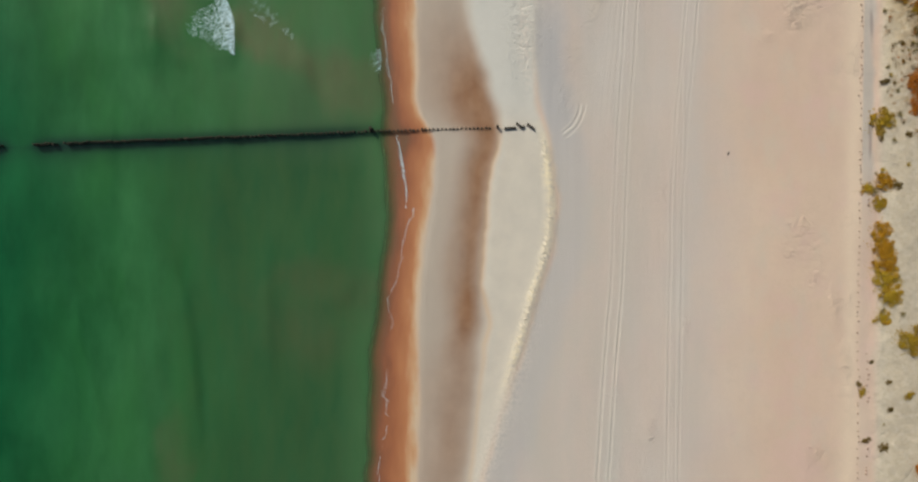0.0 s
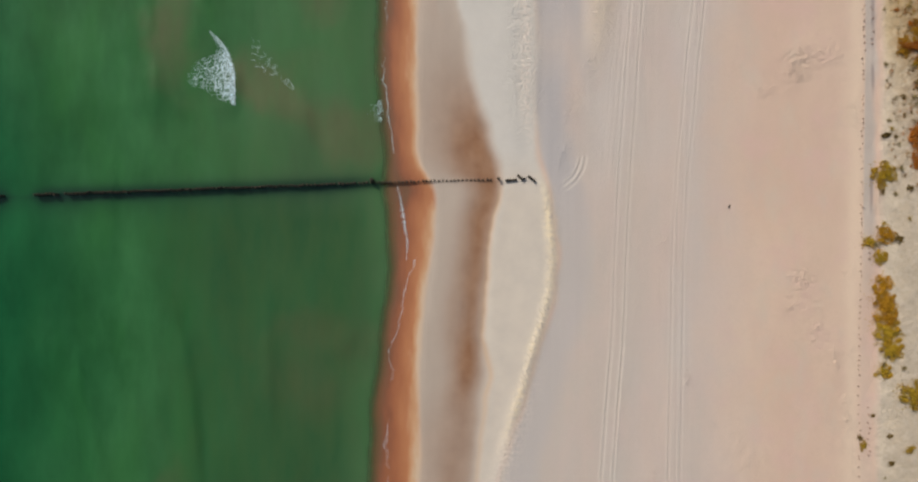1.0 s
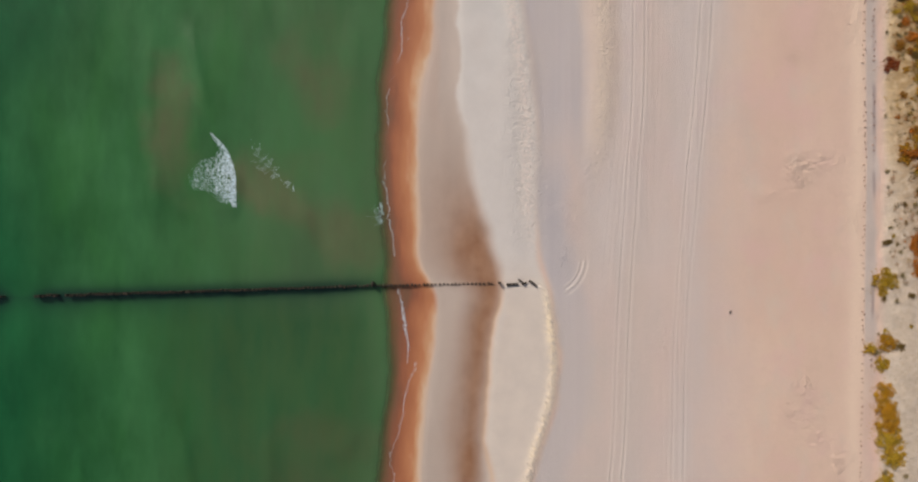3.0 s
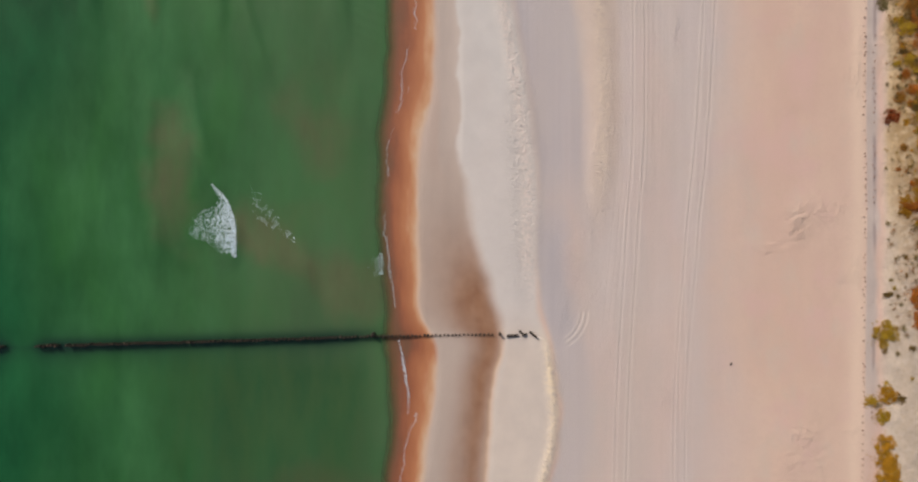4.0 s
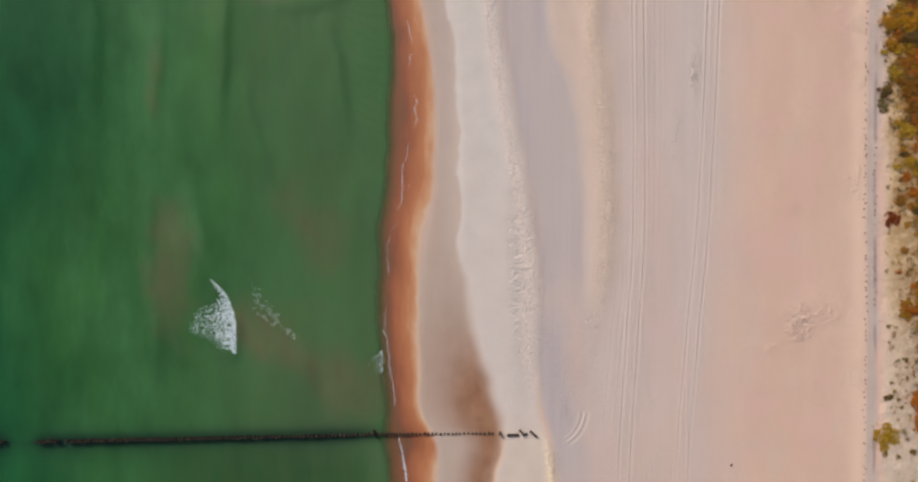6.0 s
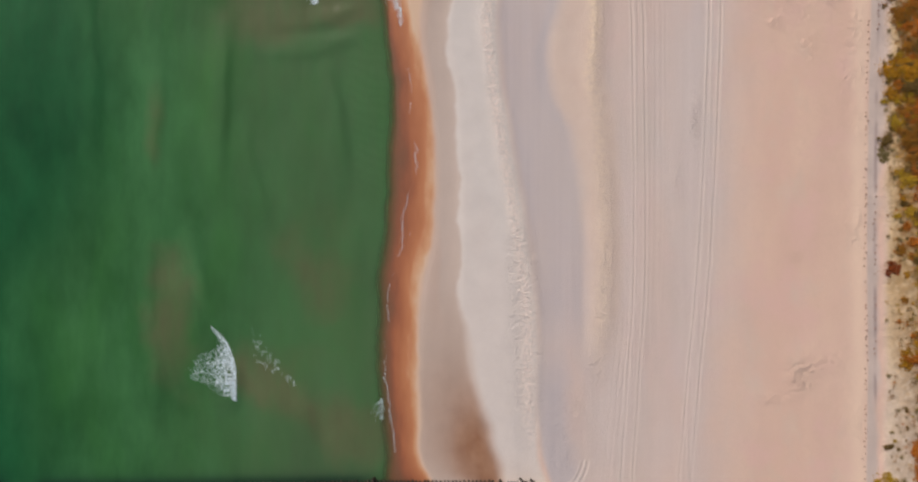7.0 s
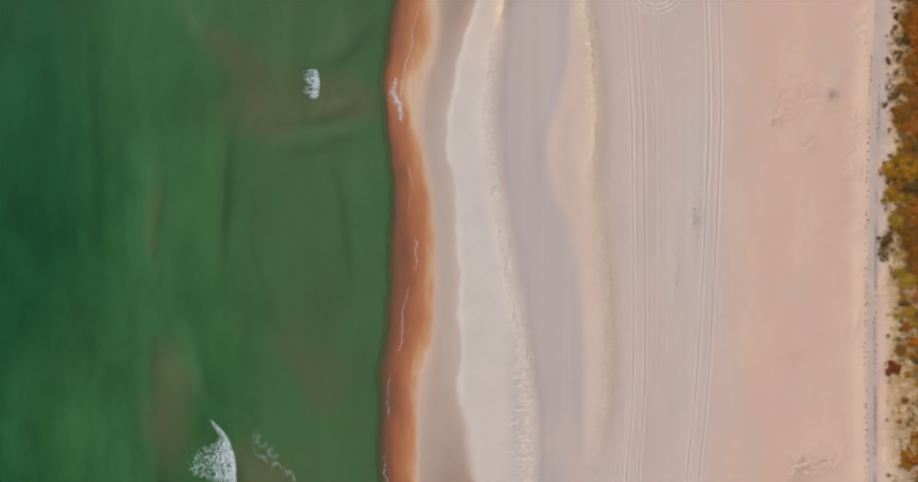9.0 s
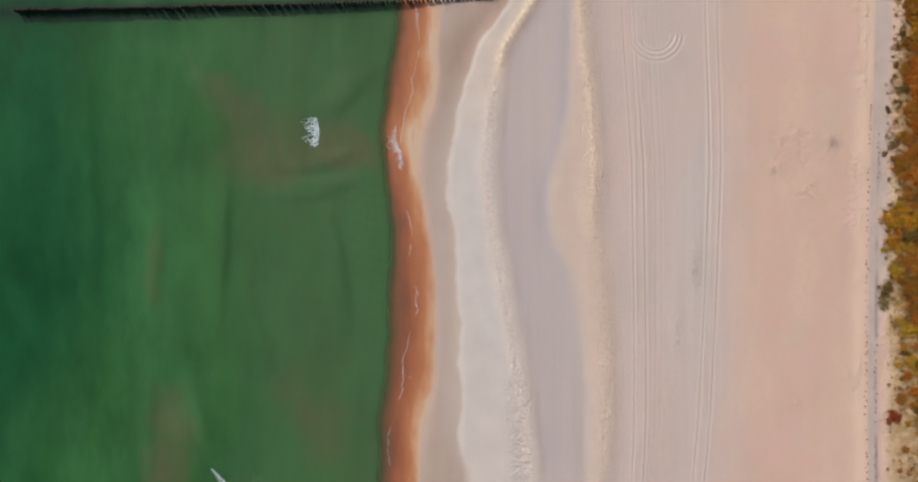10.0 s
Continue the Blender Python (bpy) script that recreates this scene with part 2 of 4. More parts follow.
TRACK_A = [(-34, 16.1), (-23, 16.8), (-15, 17.4), (-7, 18.1), (1, 18.4), (10, 18.8), (18, 19.2), (25, 19.7), (33, 20.2), (41, 20.9),
           (49, 21.1), (66, 21.0), (81, 20.9), (98, 19.8), (108, 19.3)]
TRACK_B = [(-34, 25.7), (-15, 26.1), (1, 26.3), (9, 26.6), (18, 27.1), (26, 27.9), (34, 28.6), (41, 29.4), (49, 30.0), (57, 30.4),
           (65, 30.8), (74, 31.2), (81, 31.5), (89, 31.4), (98, 31.1), (108, 30.9)]
FENCE = [(-34, 50.6), (-7, 50.8), (9, 51.1), (34, 51.5), (49, 51.4), (73, 51.8), (98, 52.7), (106, 53.0)]
DUNE = [(-34, 51.6), (-7, 52.0), (9, 52.4), (34, 52.7), (49, 52.8), (73, 53.0), (85, 53.6), (98, 54.6), (106, 55.0)]


def along(curve, y):
    """x of a plan curve at y, smoothed between its knots."""
    ys, xs = zip(*curve)
    return sum(np.interp(y + o, ys, xs) for o in (-1.5, -0.75, 0.0, 0.75, 1.5)) / 5


TABLE = np.random.RandomState(7).rand(256, 256)


def value_noise(x, y):
    i, j = np.floor(x).astype(int), np.floor(y).astype(int)
    u, v = x - i, y - j
    u, v = u * u * (3 - 2 * u), v * v * (3 - 2 * v)
    a, b = TABLE[i % 256, j % 256], TABLE[(i + 1) % 256, j % 256]
    c, d = TABLE[i % 256, (j + 1) % 256], TABLE[(i + 1) % 256, (j + 1) % 256]
    return (a * (1 - u) + b * u) * (1 - v) + (c * (1 - u) + d * u) * v


def fbm(x, y, size, octaves=4, shift=0.0):
    total, weight, amp = 0.0, 0.0, 1.0
    for k in range(octaves):
        total = total + amp * value_noise(x / size * 2 ** k + shift + 17.3 * k, y / size * 2 ** k + shift * 1.7 + 5.1 * k)
        weight += amp
        amp *= 0.5
    return total / weight * 2 - 1


def shore_x(y):
    """The water's edge, with small cusps."""
    return along(SHORE, y) + 0.55 * fbm(0 * y + 2.0, y, 5.0, 4, 40.0)


def swash_x(y):
    """The upper edge of the wet sand, in shallow lobes."""
    return along(SWASH, y) + 0.35 * fbm(0 * y + 5.0, y, 6.0, 4, 44.0)


def damp_x(y):
    """The landward edge of the damp sand, wandering and notched."""
    return along(DAMP, y) + 0.75 * fbm(0 * y + 9.0, y, 7.0, 4, 63.0)


def smooth(v, lo, hi):
    t = np.clip((v - lo) / (hi - lo), 0, 1)
    return t * t * (3 - 2 * t)


def bell(v, width):
    return np.exp(-(v / width) ** 2)


def sheet(name, xs, ys, height, masks, material):
    """One grid mesh over the lines xs and ys, with point masks."""
    x, y = np.meshgrid(xs, ys)
    x, y = x.ravel(), y.ravel()
    z = height(x, y)
    nx, ny = len(xs), len(ys)
    i = (np.arange(ny - 1)[:, None] * nx + np.arange(nx - 1)[None, :]).ravel()
    quads = np.stack([i, i + 1, i + nx + 1, i + nx], 1).astype(np.int32)
    me = bpy.data.meshes.new(name)
    me.vertices.add(len(x))
    me.vertices.foreach_set("co", np.stack([x, y, z], 1).astype(np.float32).ravel())
    me.loops.add(quads.size)
    me.loops.foreach_set("vertex_index", quads.ravel())
    me.polygons.add(len(quads))
    me.polygons.foreach_set("loop_start", np.arange(0, quads.size, 4, dtype=np.int32))
    me.polygons.foreach_set("use_smooth", np.ones(len(quads), dtype=bool))
    me.update(calc_edges=True)
    for key, values in masks(x, y).items():
        me.attributes.new(key, 'FLOAT', 'POINT').data.foreach_set("value", np.clip(values, 0, 1).astype(np.float32))
    me.materials.append(material)
    return new(name, me)


# ---- the ground: sea bed, beach and dune in one sheet ----
FAR = [120, 200, 400, 900, 2000, 4000]


def lines(*runs):
    out = []
    for a, b, step in runs:
        out.extend(np.arange(a, b, step))
    return np.array([-v for v in reversed(FAR)] + out + [v + 60 for v in FAR])


def groove(d, width):
    """A wheel's rut with pushed-up rims."""
    return -bell(d, width) + 0.75 * bell(np.abs(d) - 2.1 * width, 0.8 * width)


def arc_distance(x, y, cx, cy, a0, a1):
    """Radius from a centre, and 1 inside the arc's angles."""
    ang = np.degrees(np.arctan2(y - cy, x - cx)) % 360
    return np.hypot(x - cx, y - cy), smooth(ang, a0 - 6, a0 + 6) * (1 - smooth(ang, a1 - 6, a1 + 6))


def tracks(x, y):
    wob = 0.10 * fbm(x * 0.2, y, 9.0, 3, 3.0)
    a, b = along(TRACK_A, y) + wob, along(TRACK_B, y) + wob
    z = 0.0
    fade = 0.55 + 0.45 * smooth(fbm(x * 0.3, y, 14.0, 2, 8.0), -0.4, 0.3)
    north = smooth(y, 56, 72)
    for off, power in ((-0.8, 1.0), (0.8, 1.0)):
        z = z + power * (1 - 0.5 * smooth(y, 76, 92)) * groove(x - a - off, 0.125) + power * (0.55 + 0.45 * smooth(y, 14, 34)) * groove(x - b - off, 0.125)
    late = smooth(y, 34, 48)
    for off, power in ((-0.25, 0.3), (2.1, 0.28), (2.9, 0.22), (3.5, 0.16)):
        z = z + power * late * groove(x - a - off - 0.012 * (y - 60), 0.12)
    for off, power in ((-0.3, 0.3), (1.35, 0.1), (-0.05, 0.8 * north)):
        z = z + power * groove(x - b - off + 0.01 * (y - 20), 0.11)
    for off in (-3.2, -2.4, -1.7):
        z = z + 0.6 * smooth(y, 12, 22) * (1 - smooth(y, 34, 44)) * groove(x - a - off - 0.03 * (y - 20), 0.10)
    z = z * fade
    r, inside = arc_distance(x, y, 23.5, 99.2, 205, 355)
    for radius in (2.3, 3.0, 3.6):
        z = z + inside * groove(r - radius, 0.13)
    r, inside = arc_distance((x - 6.5) % 400 + 6.5, y, 8.4, 19.6, 300, 359)
    for radius in (4.6, 5.3):
        z = z + 1.1 * inside * groove(r - radius, 0.13)
    return z


def rough_patches(x, y):
    """Where the sand is trodden: along the fence, by the two trampled places and on the berms."""
    f = along(FENCE, y) - x
    m = 0.5 * smooth(fbm(x * 0.4, y, 6.0, 3, 58.0), -0.15, 0.35) * smooth(f, 0.3, 1.0) * (1 - smooth(f + 2.0 * fbm(x, y, 6.0, 2, 70.0), 1.5, 4.0))
    for cx, cy, rx, ry, power in ((42.6, 31.8, 1.8, 2.2, 1.3), (46.0, 33.5, 3.0, 1.6, 0.7), (44.0, 0.0, 2.6, 5.5, 0.35), (38.0, 28.5, 2.5, 1.2, 0.5),
                           (28.6, 67.0, 0.7, 2.8, 1.1), (42.0, 84.0, 4.5, 3.5, 0.5), (47.0, 83.8, 0.8, 1.2, 1.0), (26.0, 58.0, 0.8, 4.0, 0.5),
                           (42.0, 48.0, 1.2, 0.8, 0.6), (36.0, -23.0, 3.0, 5.0, 0.35), (45.0, -29.0, 2.5, 2.0, 0.7), (10.6, 19.8, 1.0, 2.5, 0.5), (27.7, -11.4, 0.7, 1.2, 0.8), (22.8, -26.2, 0.8, 2.0, 0.8), (18.0, -19.7, 0.6, 1.6, 0.7),
                           (24.5, 8.0, 0.9, 2.2, 0.5), (42.9, 2.5, 1.4, 1.6, 0.5), (45.3, -4.8, 1.2, 1.8, 0.5), (41.3, -1.2, 1.0, 1.4, 0.5), (39.5, 80.3, 1.0, 0.8, 0.8),
                           (44.2, 77.0, 1.6, 1.8, 0.7), (47.6, -8.5, 0.8, 3.0, 0.8), (49.0, -16.0, 0.8, 2.0, 0.8), (11.5, 26.0, 2.2, 3.5, 0.45), (14.2, 32.0, 1.6, 3.0, 0.4)):
        m = m + power * bell(np.hypot((x - cx) / rx, (y - cy) / ry), 1.0)
    return m


def crest_width(y):
    """Half width and strength of the berm's crumbled crest."""
    sharp = smooth(y, -26, -12) * (1 - smooth(y, 13, 18)) + smooth(y, 92, 98)
    broad = smooth(y, 17, 30) * (1 - smooth(y, 90, 96))
    return sharp, broad


def ground_height(x, y):
    s, w, d, b = shore_x(y), swash_x(y), damp_x(y), along(BERM, y)
    sharp, broad = crest_width(y)
    z = np.where(x < s, -0.035 * (s - x), 0.0)
    z = np.maximum(z, -3.2)
    z = z + 0.22 * smooth(x, s - 1.0, w) + 0.10 * smooth(x, w, w + 1.0) - 0.10 * bell(x - (d - 1.6), 1.5) + 0.14 * smooth(x, d - 0.6, d + 1.0)
    z = z + (0.17 * sharp) * bell(np.where(x < b, (x - b) * 0.9, (x - b) * 0.5), 0.42) + 0.06 * broad * bell(x - b, 1.5)
    inland = smooth(y, 28, 42)
    z = z + inland * (0.13 * bell(x - along(RIDGE, y), 1.5) + 0.10 * smooth(y, 66, 80) * bell(x - along(RIDGE, y) + 0.3, 0.6) - 0.12 * smooth(x, b + 0.8, b + 2.5) * (1 - smooth(x, along(RUNNEL, y) - 0.8, along(RUNNEL, y) + 1.2)))
    z = z + 0.25 * smooth(x, 9, 50)
    seen = smooth(x, s, w)
    lumps = fbm(x, y, 0.55, 2, 1.0)
    z = z + seen * (0.050 * tracks(x, y) + 0.10 * rough_patches(x, y) * lumps)
    ticks = np.sin(2 * math.pi * (y + 0.9 * (x - b)) / 0.85 + 2.0 * fbm(x, y, 3.0, 2, 14.0))
    z = z + seen * (0.075 * (lumps + 1.2 * ticks) * sharp * bell(x - b + 0.15, 0.6) + 0.11 * lumps * (0.6 * broad * bell(x - b + 0.8 - 0.8 * smooth(y, 44, 56), 2.0 - 1.1 * smooth(y, 44, 56)) + 0.6 * inland * bell(x - along(RIDGE, y), 1.2)))
    z = z + seen * (0.05 * fbm(x * 1.0, y * 0.3, 4.0, 3, 5.0) + 0.011 * smooth(x, 20, 40) * lumps)
    u = along(DUNE, y)
    z = z + 0.55 * smooth(x, u, u + 5.0) + smooth(x, u - 0.5, u + 1.5) * (0.17 * fbm(x, y, 3.5, 4, 11.0) + 0.035 * lumps)
    return z


def edge_blur(y):
    """The damp sand ends softly where the bank is low."""
    return 1.4 * (1 - smooth(y, -10, -5)) + 1.0 * smooth(y, 13, 19) * (1 - smooth(y, 34, 44))


def ground_masks(x, y):
    s, w, d, b = shore_x(y), swash_x(y), damp_x(y), along(BERM, y)
    edge = 0.34 * fbm(x, y * 0.7, 2.6, 4, 2.0)
    jag = edge + smooth(y, 34, 44) * 0.3 * fbm(x * 0.3, y, 1.3, 2, 19.0)
    sharp, broad = crest_width(y)
    inland = smooth(y, 28, 42)
    run, rid = along(RUNNEL, y), along(RIDGE, y)
    u = along(DUNE, y)
    swash = (x - s) / (w - s) + 0.16 * smooth(y, 78, 86) + 0.22 * bell(y - 84.5, 4.0) - 0.30 * bell(y - 14.6, 2.2) - 0.12 * bell(y - 63, 9.0)
    damp = (1 - 0.2 * smooth(y, 34, 46) * (1 - smooth(y, 88, 98))) * smooth(x, w - 0.6, w + 0.5) * (1 - smooth(x + jag, d - 0.2 - edge_blur(y), d + 0.35 + edge_blur(y)))
    deep = 0.95 * (0.6 * smooth(y, -50, -28) + 0.4 * smooth(y, -20, -8)) * (1 - smooth(y, 15, 19)) + 0.85 * smooth(y, 15, 19) * (1 - smooth(y, 20, 37)) + 0.16 + 0.30 * smooth(y, 84, 100)
    width = 1.9 + 1.5 * smooth(y, 14, 20) * (1 - smooth(y, 34, 44)) + 0.8 * smooth(y, 80, 95) + 1.2 * (1 - smooth(y, -22, -12))
    fan = smooth(y, 15.5, 17.5) * (1 - smooth(y, 32, 42))
    off = x - (d - 1.5 - 0.8 * (1 - smooth(y, -2, 9)) - 0.9 * (1 - smooth(y, -12, -6)) - 0.5 * edge)
    off = np.where(off < 0, off / (1.5 + 0.6 * fan), off)
    brown = damp * deep * bell(off, width) * (0.80 + 0.35 * fbm(x * 1.4, y * 0.22, 5.0, 4, 6.0))
    brown = brown + damp * (0.26 * bell(np.hypot((x + 3.3) / 1.6, (y + 9.5) / 5.0), 1.0) + 0.10 * fan * bell(np.hypot((x + 4.2) / 4.4, (y - 19.5) / 4.5), 1.0))
    grey = smooth(x + 2.5 * edge, b + 0.4, b + 1.6) * (1 - smooth(x + 5 * edge, 25.5 + 3.0 * smooth(y, 30, 60), 40.0)) * (0.75 + 0.25 * fbm(x, y * 0.15, 6.0, 3, 9.0))
    runnel = inland * smooth(x, b + 1.0, b + 2.4) * (1 - smooth(x + 1.6 * edge, run - 1.3, run + 1.3)) * (0.75 + 0.35 * fbm(x, y * 0.4, 6.0, 3, 4.0))
    # plus painted shade on the ridge's seaward slope in the north
    runnel = runnel + 0.45 * inland * bell(x - run + 0.9, 0.8) * smooth(y, 62, 72)
    runnel = np.maximum(runnel, (0.6 + 0.35 * smooth(y, 12, 20)) * (1 - inland) * smooth(x, b + 0.7, b + 1.8) * (1 - smooth(x + 2 * edge, b + 4.0, b + 7.0)))
    ridge = 0.65 * inland * smooth(x + 1.6 * edge, run - 0.9, run + 1.6) * (1 - smooth(x - edge, rid + 1.2 - 0.7 * smooth(y, 66, 80), rid + 3.2 - 1.2 * smooth(y, 66, 80)))
    pale = smooth(x, d - 3.2, d - 2.2) * (1 - smooth(x + edge, b - 0.3 + 0.9 * broad, b + 1.0 + 0.9 * broad))
    # crest: where the sunlit brightness of berm and ridge is painted
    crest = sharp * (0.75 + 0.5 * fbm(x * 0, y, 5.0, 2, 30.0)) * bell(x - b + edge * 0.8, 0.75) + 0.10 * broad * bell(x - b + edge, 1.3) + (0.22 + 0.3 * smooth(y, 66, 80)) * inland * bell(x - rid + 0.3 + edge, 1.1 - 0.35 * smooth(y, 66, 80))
    path = smooth(x, along(FENCE, y) + 0.15, along(FENCE, y) + 0.4) * (1 - smooth(x + 2 * edge, along(FENCE, y) + 1.2 + 0.8 * smooth(y, 50, 70), along(FENCE, y) + 2.2 + smooth(y, 50, 70))) * (0.15 + 0.7 * smooth(y, 0, 14))
    dune = smooth(x + edge, u + 0.6, u + 2.0)
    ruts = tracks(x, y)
    return {"swash": swash, "dark_marks": 0.45 * bell(np.hypot((x - 47.3 + 0.5 * (y - 83.8)) / 1.2, (y - 83.8) / 0.8) + edge, 0.9) + 0.75 * bell(x - along(FENCE, y) - 1.28 - 0.3 * edge, 0.2) * smooth(y, 2, 14) * (1 - smooth(y, 74, 88)) * smooth(fbm(x * 0.2, y, 5.0, 3, 50.0), -0.45, 0.2), "rut": -1.2 * ruts, "lip": 0.5 * deep * bell(x - d - 0.15 + edge, 0.45) * (1 - smooth(y, 12, 20)), "cream": 0.9 * bell(along(FENCE, y) - x - 0.9 - 2 * edge, 1.3), "warm": 0.55 * pale * (1 - smooth(y, 13, 22) * (1 - smooth(y, 82, 94))) * smooth(x + 2 * edge, d - 0.6, d + 1.6), "rim": 1.4 * ruts, "inwash": 1 - smooth(x + 0.5 * edge, w - 0.45, w + 0.55), "damp": damp, "brown": brown, "grey": grey, "runnel": runnel, "ridge": ridge,
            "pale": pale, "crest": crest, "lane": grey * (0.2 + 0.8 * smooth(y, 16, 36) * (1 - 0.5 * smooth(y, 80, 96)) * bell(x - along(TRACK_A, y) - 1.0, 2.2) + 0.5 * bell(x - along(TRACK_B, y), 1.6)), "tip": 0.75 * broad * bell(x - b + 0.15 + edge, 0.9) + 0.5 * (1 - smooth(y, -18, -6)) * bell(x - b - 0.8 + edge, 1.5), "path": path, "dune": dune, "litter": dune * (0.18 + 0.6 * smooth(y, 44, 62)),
            "gold": smooth(x + 2 * edge, u + 0.6, u + 2.2) * (0.12 + 0.88 * smooth(y, 22, 44)), "heath": smooth(x + 3 * edge, u + 1.6, u + 3.6) * (0.15 + 0.3 * smooth(y, 10, 34) + 0.2 * smooth(y, 38, 48) + 0.55 * smooth(y, 50, 60)),
            "texture": 0.12 + 0.8 * np.clip(rough_patches(x, y) + sharp * bell(x - b, 1.0) + 1.3 * broad * bell(x - b + 0.6 - 0.6 * smooth(y, 44, 56), 2.3 - 1.2 * smooth(y, 44, 56)) + 1.2 * inland * bell(x - rid, 1.7), 0, 1) + 0.35 * dune + 0.16 * runnel + 0.5 * (1 - smooth(y, -18, -6)) * bell(x - b - 0.9, 1.7)}


Y_LINES = lines((-46, 118, 0.2))
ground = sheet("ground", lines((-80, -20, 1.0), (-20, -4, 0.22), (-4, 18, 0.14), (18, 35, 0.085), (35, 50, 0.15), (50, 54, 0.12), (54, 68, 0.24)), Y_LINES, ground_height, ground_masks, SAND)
tagged(ground, "pale sandy beach with wheel ruts, wet orange swash and low dune", "beach", kind="structure")


# ---- the sea ----
def groyne_y(x):
    return np.interp(x, (-75, -65.7, -45.3, -28, -16.5, 1.5, 6.5), (14.1, 14.35, 14.95, 15.5, 15.95, 16.25, 16.3))


# low crests rolling in: x, from y, to y, height, lean
SWELLS = [(-53.4, -33, -4, 0.44, -0.29), (-40.3, -36, 4, 0.50, -0.14), (-31.5, -25, 3, 0.28, 0.0), (-21.0, -10, -3.5, 0.22, 0.42),
          (-48.3, 24, 35, 0.36, -0.03), (-49.8, 31, 54, 0.30, 0.05), (-30.3, 49, 70, 0.34, -0.30), (-39.2, 37, 56, 0.46, -0.26),
          (-24.0, 18, 30, 0.30, -0.22), (-37.7, 83, 100, 0.36, -0.36), (-39.2, 55, 85, 0.46, 0.045), (-19.7, 55, 79, 0.42, -0.14),
          (-16.8, 37, 56, 0.26, -0.15), (-28.0, 75.6, 80.8, 0.20, 2.3), (-25.5, 80.0, 84.6, 0.20, 1.55), (-23.0, 87, 98, 0.24, 0.9),
          (-55.0, 0, 24, 0.26, 0.02), (-57.0, 48, 104, 0.22, -0.03), (-48.5, 54, 80, 0.26, 0.0), (-36.2, 24, 34, 0.40, 0.0)]


def water_height(x, y):
    off = shore_x(y) - x
    calm = smooth(off, 0.5, 8.0)
    phase = x * 0.62 + 1.6 * fbm(x, y * 0.35, 16.0, 3, 2.0)
    z = 0.02 + calm * (0.05 * np.sin(phase) + 0.14 * fbm(x, y * 0.3, 5.0, 4, 7.0))
    for cx, y0, y1, tall, lean in SWELLS:
        d = (x - cx - lean * (y - y0)) / math.sqrt(1 + lean * lean) - 1.3 * fbm(x * 0.1, y, 11.0, 4, cx)
        z = z + 0.80 * calm * tall * bell(np.where(d > 0, d * 1.15, d * 0.42), 1.2) * smooth(y, y0, y0 + 0.4 * (y1 - y0)) * (1 - smooth(y, y1 - 0.4 * (y1 - y0), y1))
    near = smooth(x, -20.6, -19.2) * smooth(off, 0.3, 2.0)
    z = z + 0.020 * near * smooth(y, 55, 60) * (1 - smooth(y, 76, 81)) * np.sin((x * 0.5 + y) * 4.2 + 5.0 * fbm(x, y, 3.0, 3, 4.0))
    return z


# sandy shoals that show through: x, y, half lengths, turn, strength
SHOALS = [(-27, -11, 11, 9, 0, 0.45), (-22, -5.2, 7.0, 3.2, -8, 0.9), (-26, -14.5, 6, 4, 20, 0.6), (-45.5, -30, 3.6, 8, -8, 0.6),
          (-45.5, 38, 4.2, 8.5, 12, 1.0), (-31, 27.8, 6.6, 3.0, -28, 1.3), (-20, 22.5, 6.0, 4.6, 0, 1.1), (-24, 43.5, 4, 4.5, 0, 0.6),
          (-31, 84, 8.5, 5.2, 8, 1.0), (-19.8, 83.6, 4.4, 3.2, 0, 1.7), (-37.5, 91, 5.5, 2.6, -40, 0.8), (-25, 50, 6, 7, 0, 0.5),
          (-46.2, 47.5, 3.2, 4.5, 0, 0.6), (-47.8, 67, 1.8, 7, 0, 0.5), (-30, 32, 10, 4, -12, 0.5)]


def water_masks(x, y):
    off = shore_x(y) - x
    wob = fbm(x, y * 0.5, 14.0, 4, 12.0)
    # distance to the pile rows, along which their shade is painted
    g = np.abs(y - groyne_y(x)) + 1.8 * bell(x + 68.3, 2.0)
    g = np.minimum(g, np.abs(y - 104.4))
    bar = 0.0
    wx, wy = x + 2.2 * fbm(x, y, 7.0, 4, 81.0), y + 2.2 * fbm(x, y, 7.0, 4, 92.0)
    for cx, cy, rx, ry, turn, power in SHOALS:
        ca, sa = math.cos(radians(turn)), math.sin(radians(turn))
        u, v = (wx - cx) * ca + (wy - cy) * sa, (wy - cy) * ca - (wx - cx) * sa
        bar = bar + power * np.exp(-(np.hypot(u / rx, v / ry) ** 3))
    return {"shoal": smooth(bar + 0.5 * fbm(x, y, 6.0, 5, 31.0) * smooth(bar, 0.02, 0.3), 0.0, 1.2), "lee": 0.75 * (1 - smooth(y + 3 * wob, 9, 15.5)) * smooth(off + 3 * wob, 1, 6) * (1 - smooth(off + 8 * wob, 22, 44)), "depth": smooth(off + 7 * wob + 5 * smooth(y, 40, 60) - 6 * bell(y - 42, 16.0), 37, 58), "turbid": 0.70 * (1 - smooth(off + 8 * wob, 4, 40)) , "clear": 1 - smooth(off + 0.8 * wob, -0.4, 2.0),
            "pile_shade": 0.7 * bell(g, 1.1) * smooth(off, -2, 6) + (0.25 + 0.42 * (y < groyne_y(x))) * bell(g, 3.2) * (0.8 + 0.5 * wob) * smooth(off, 0, 10)}


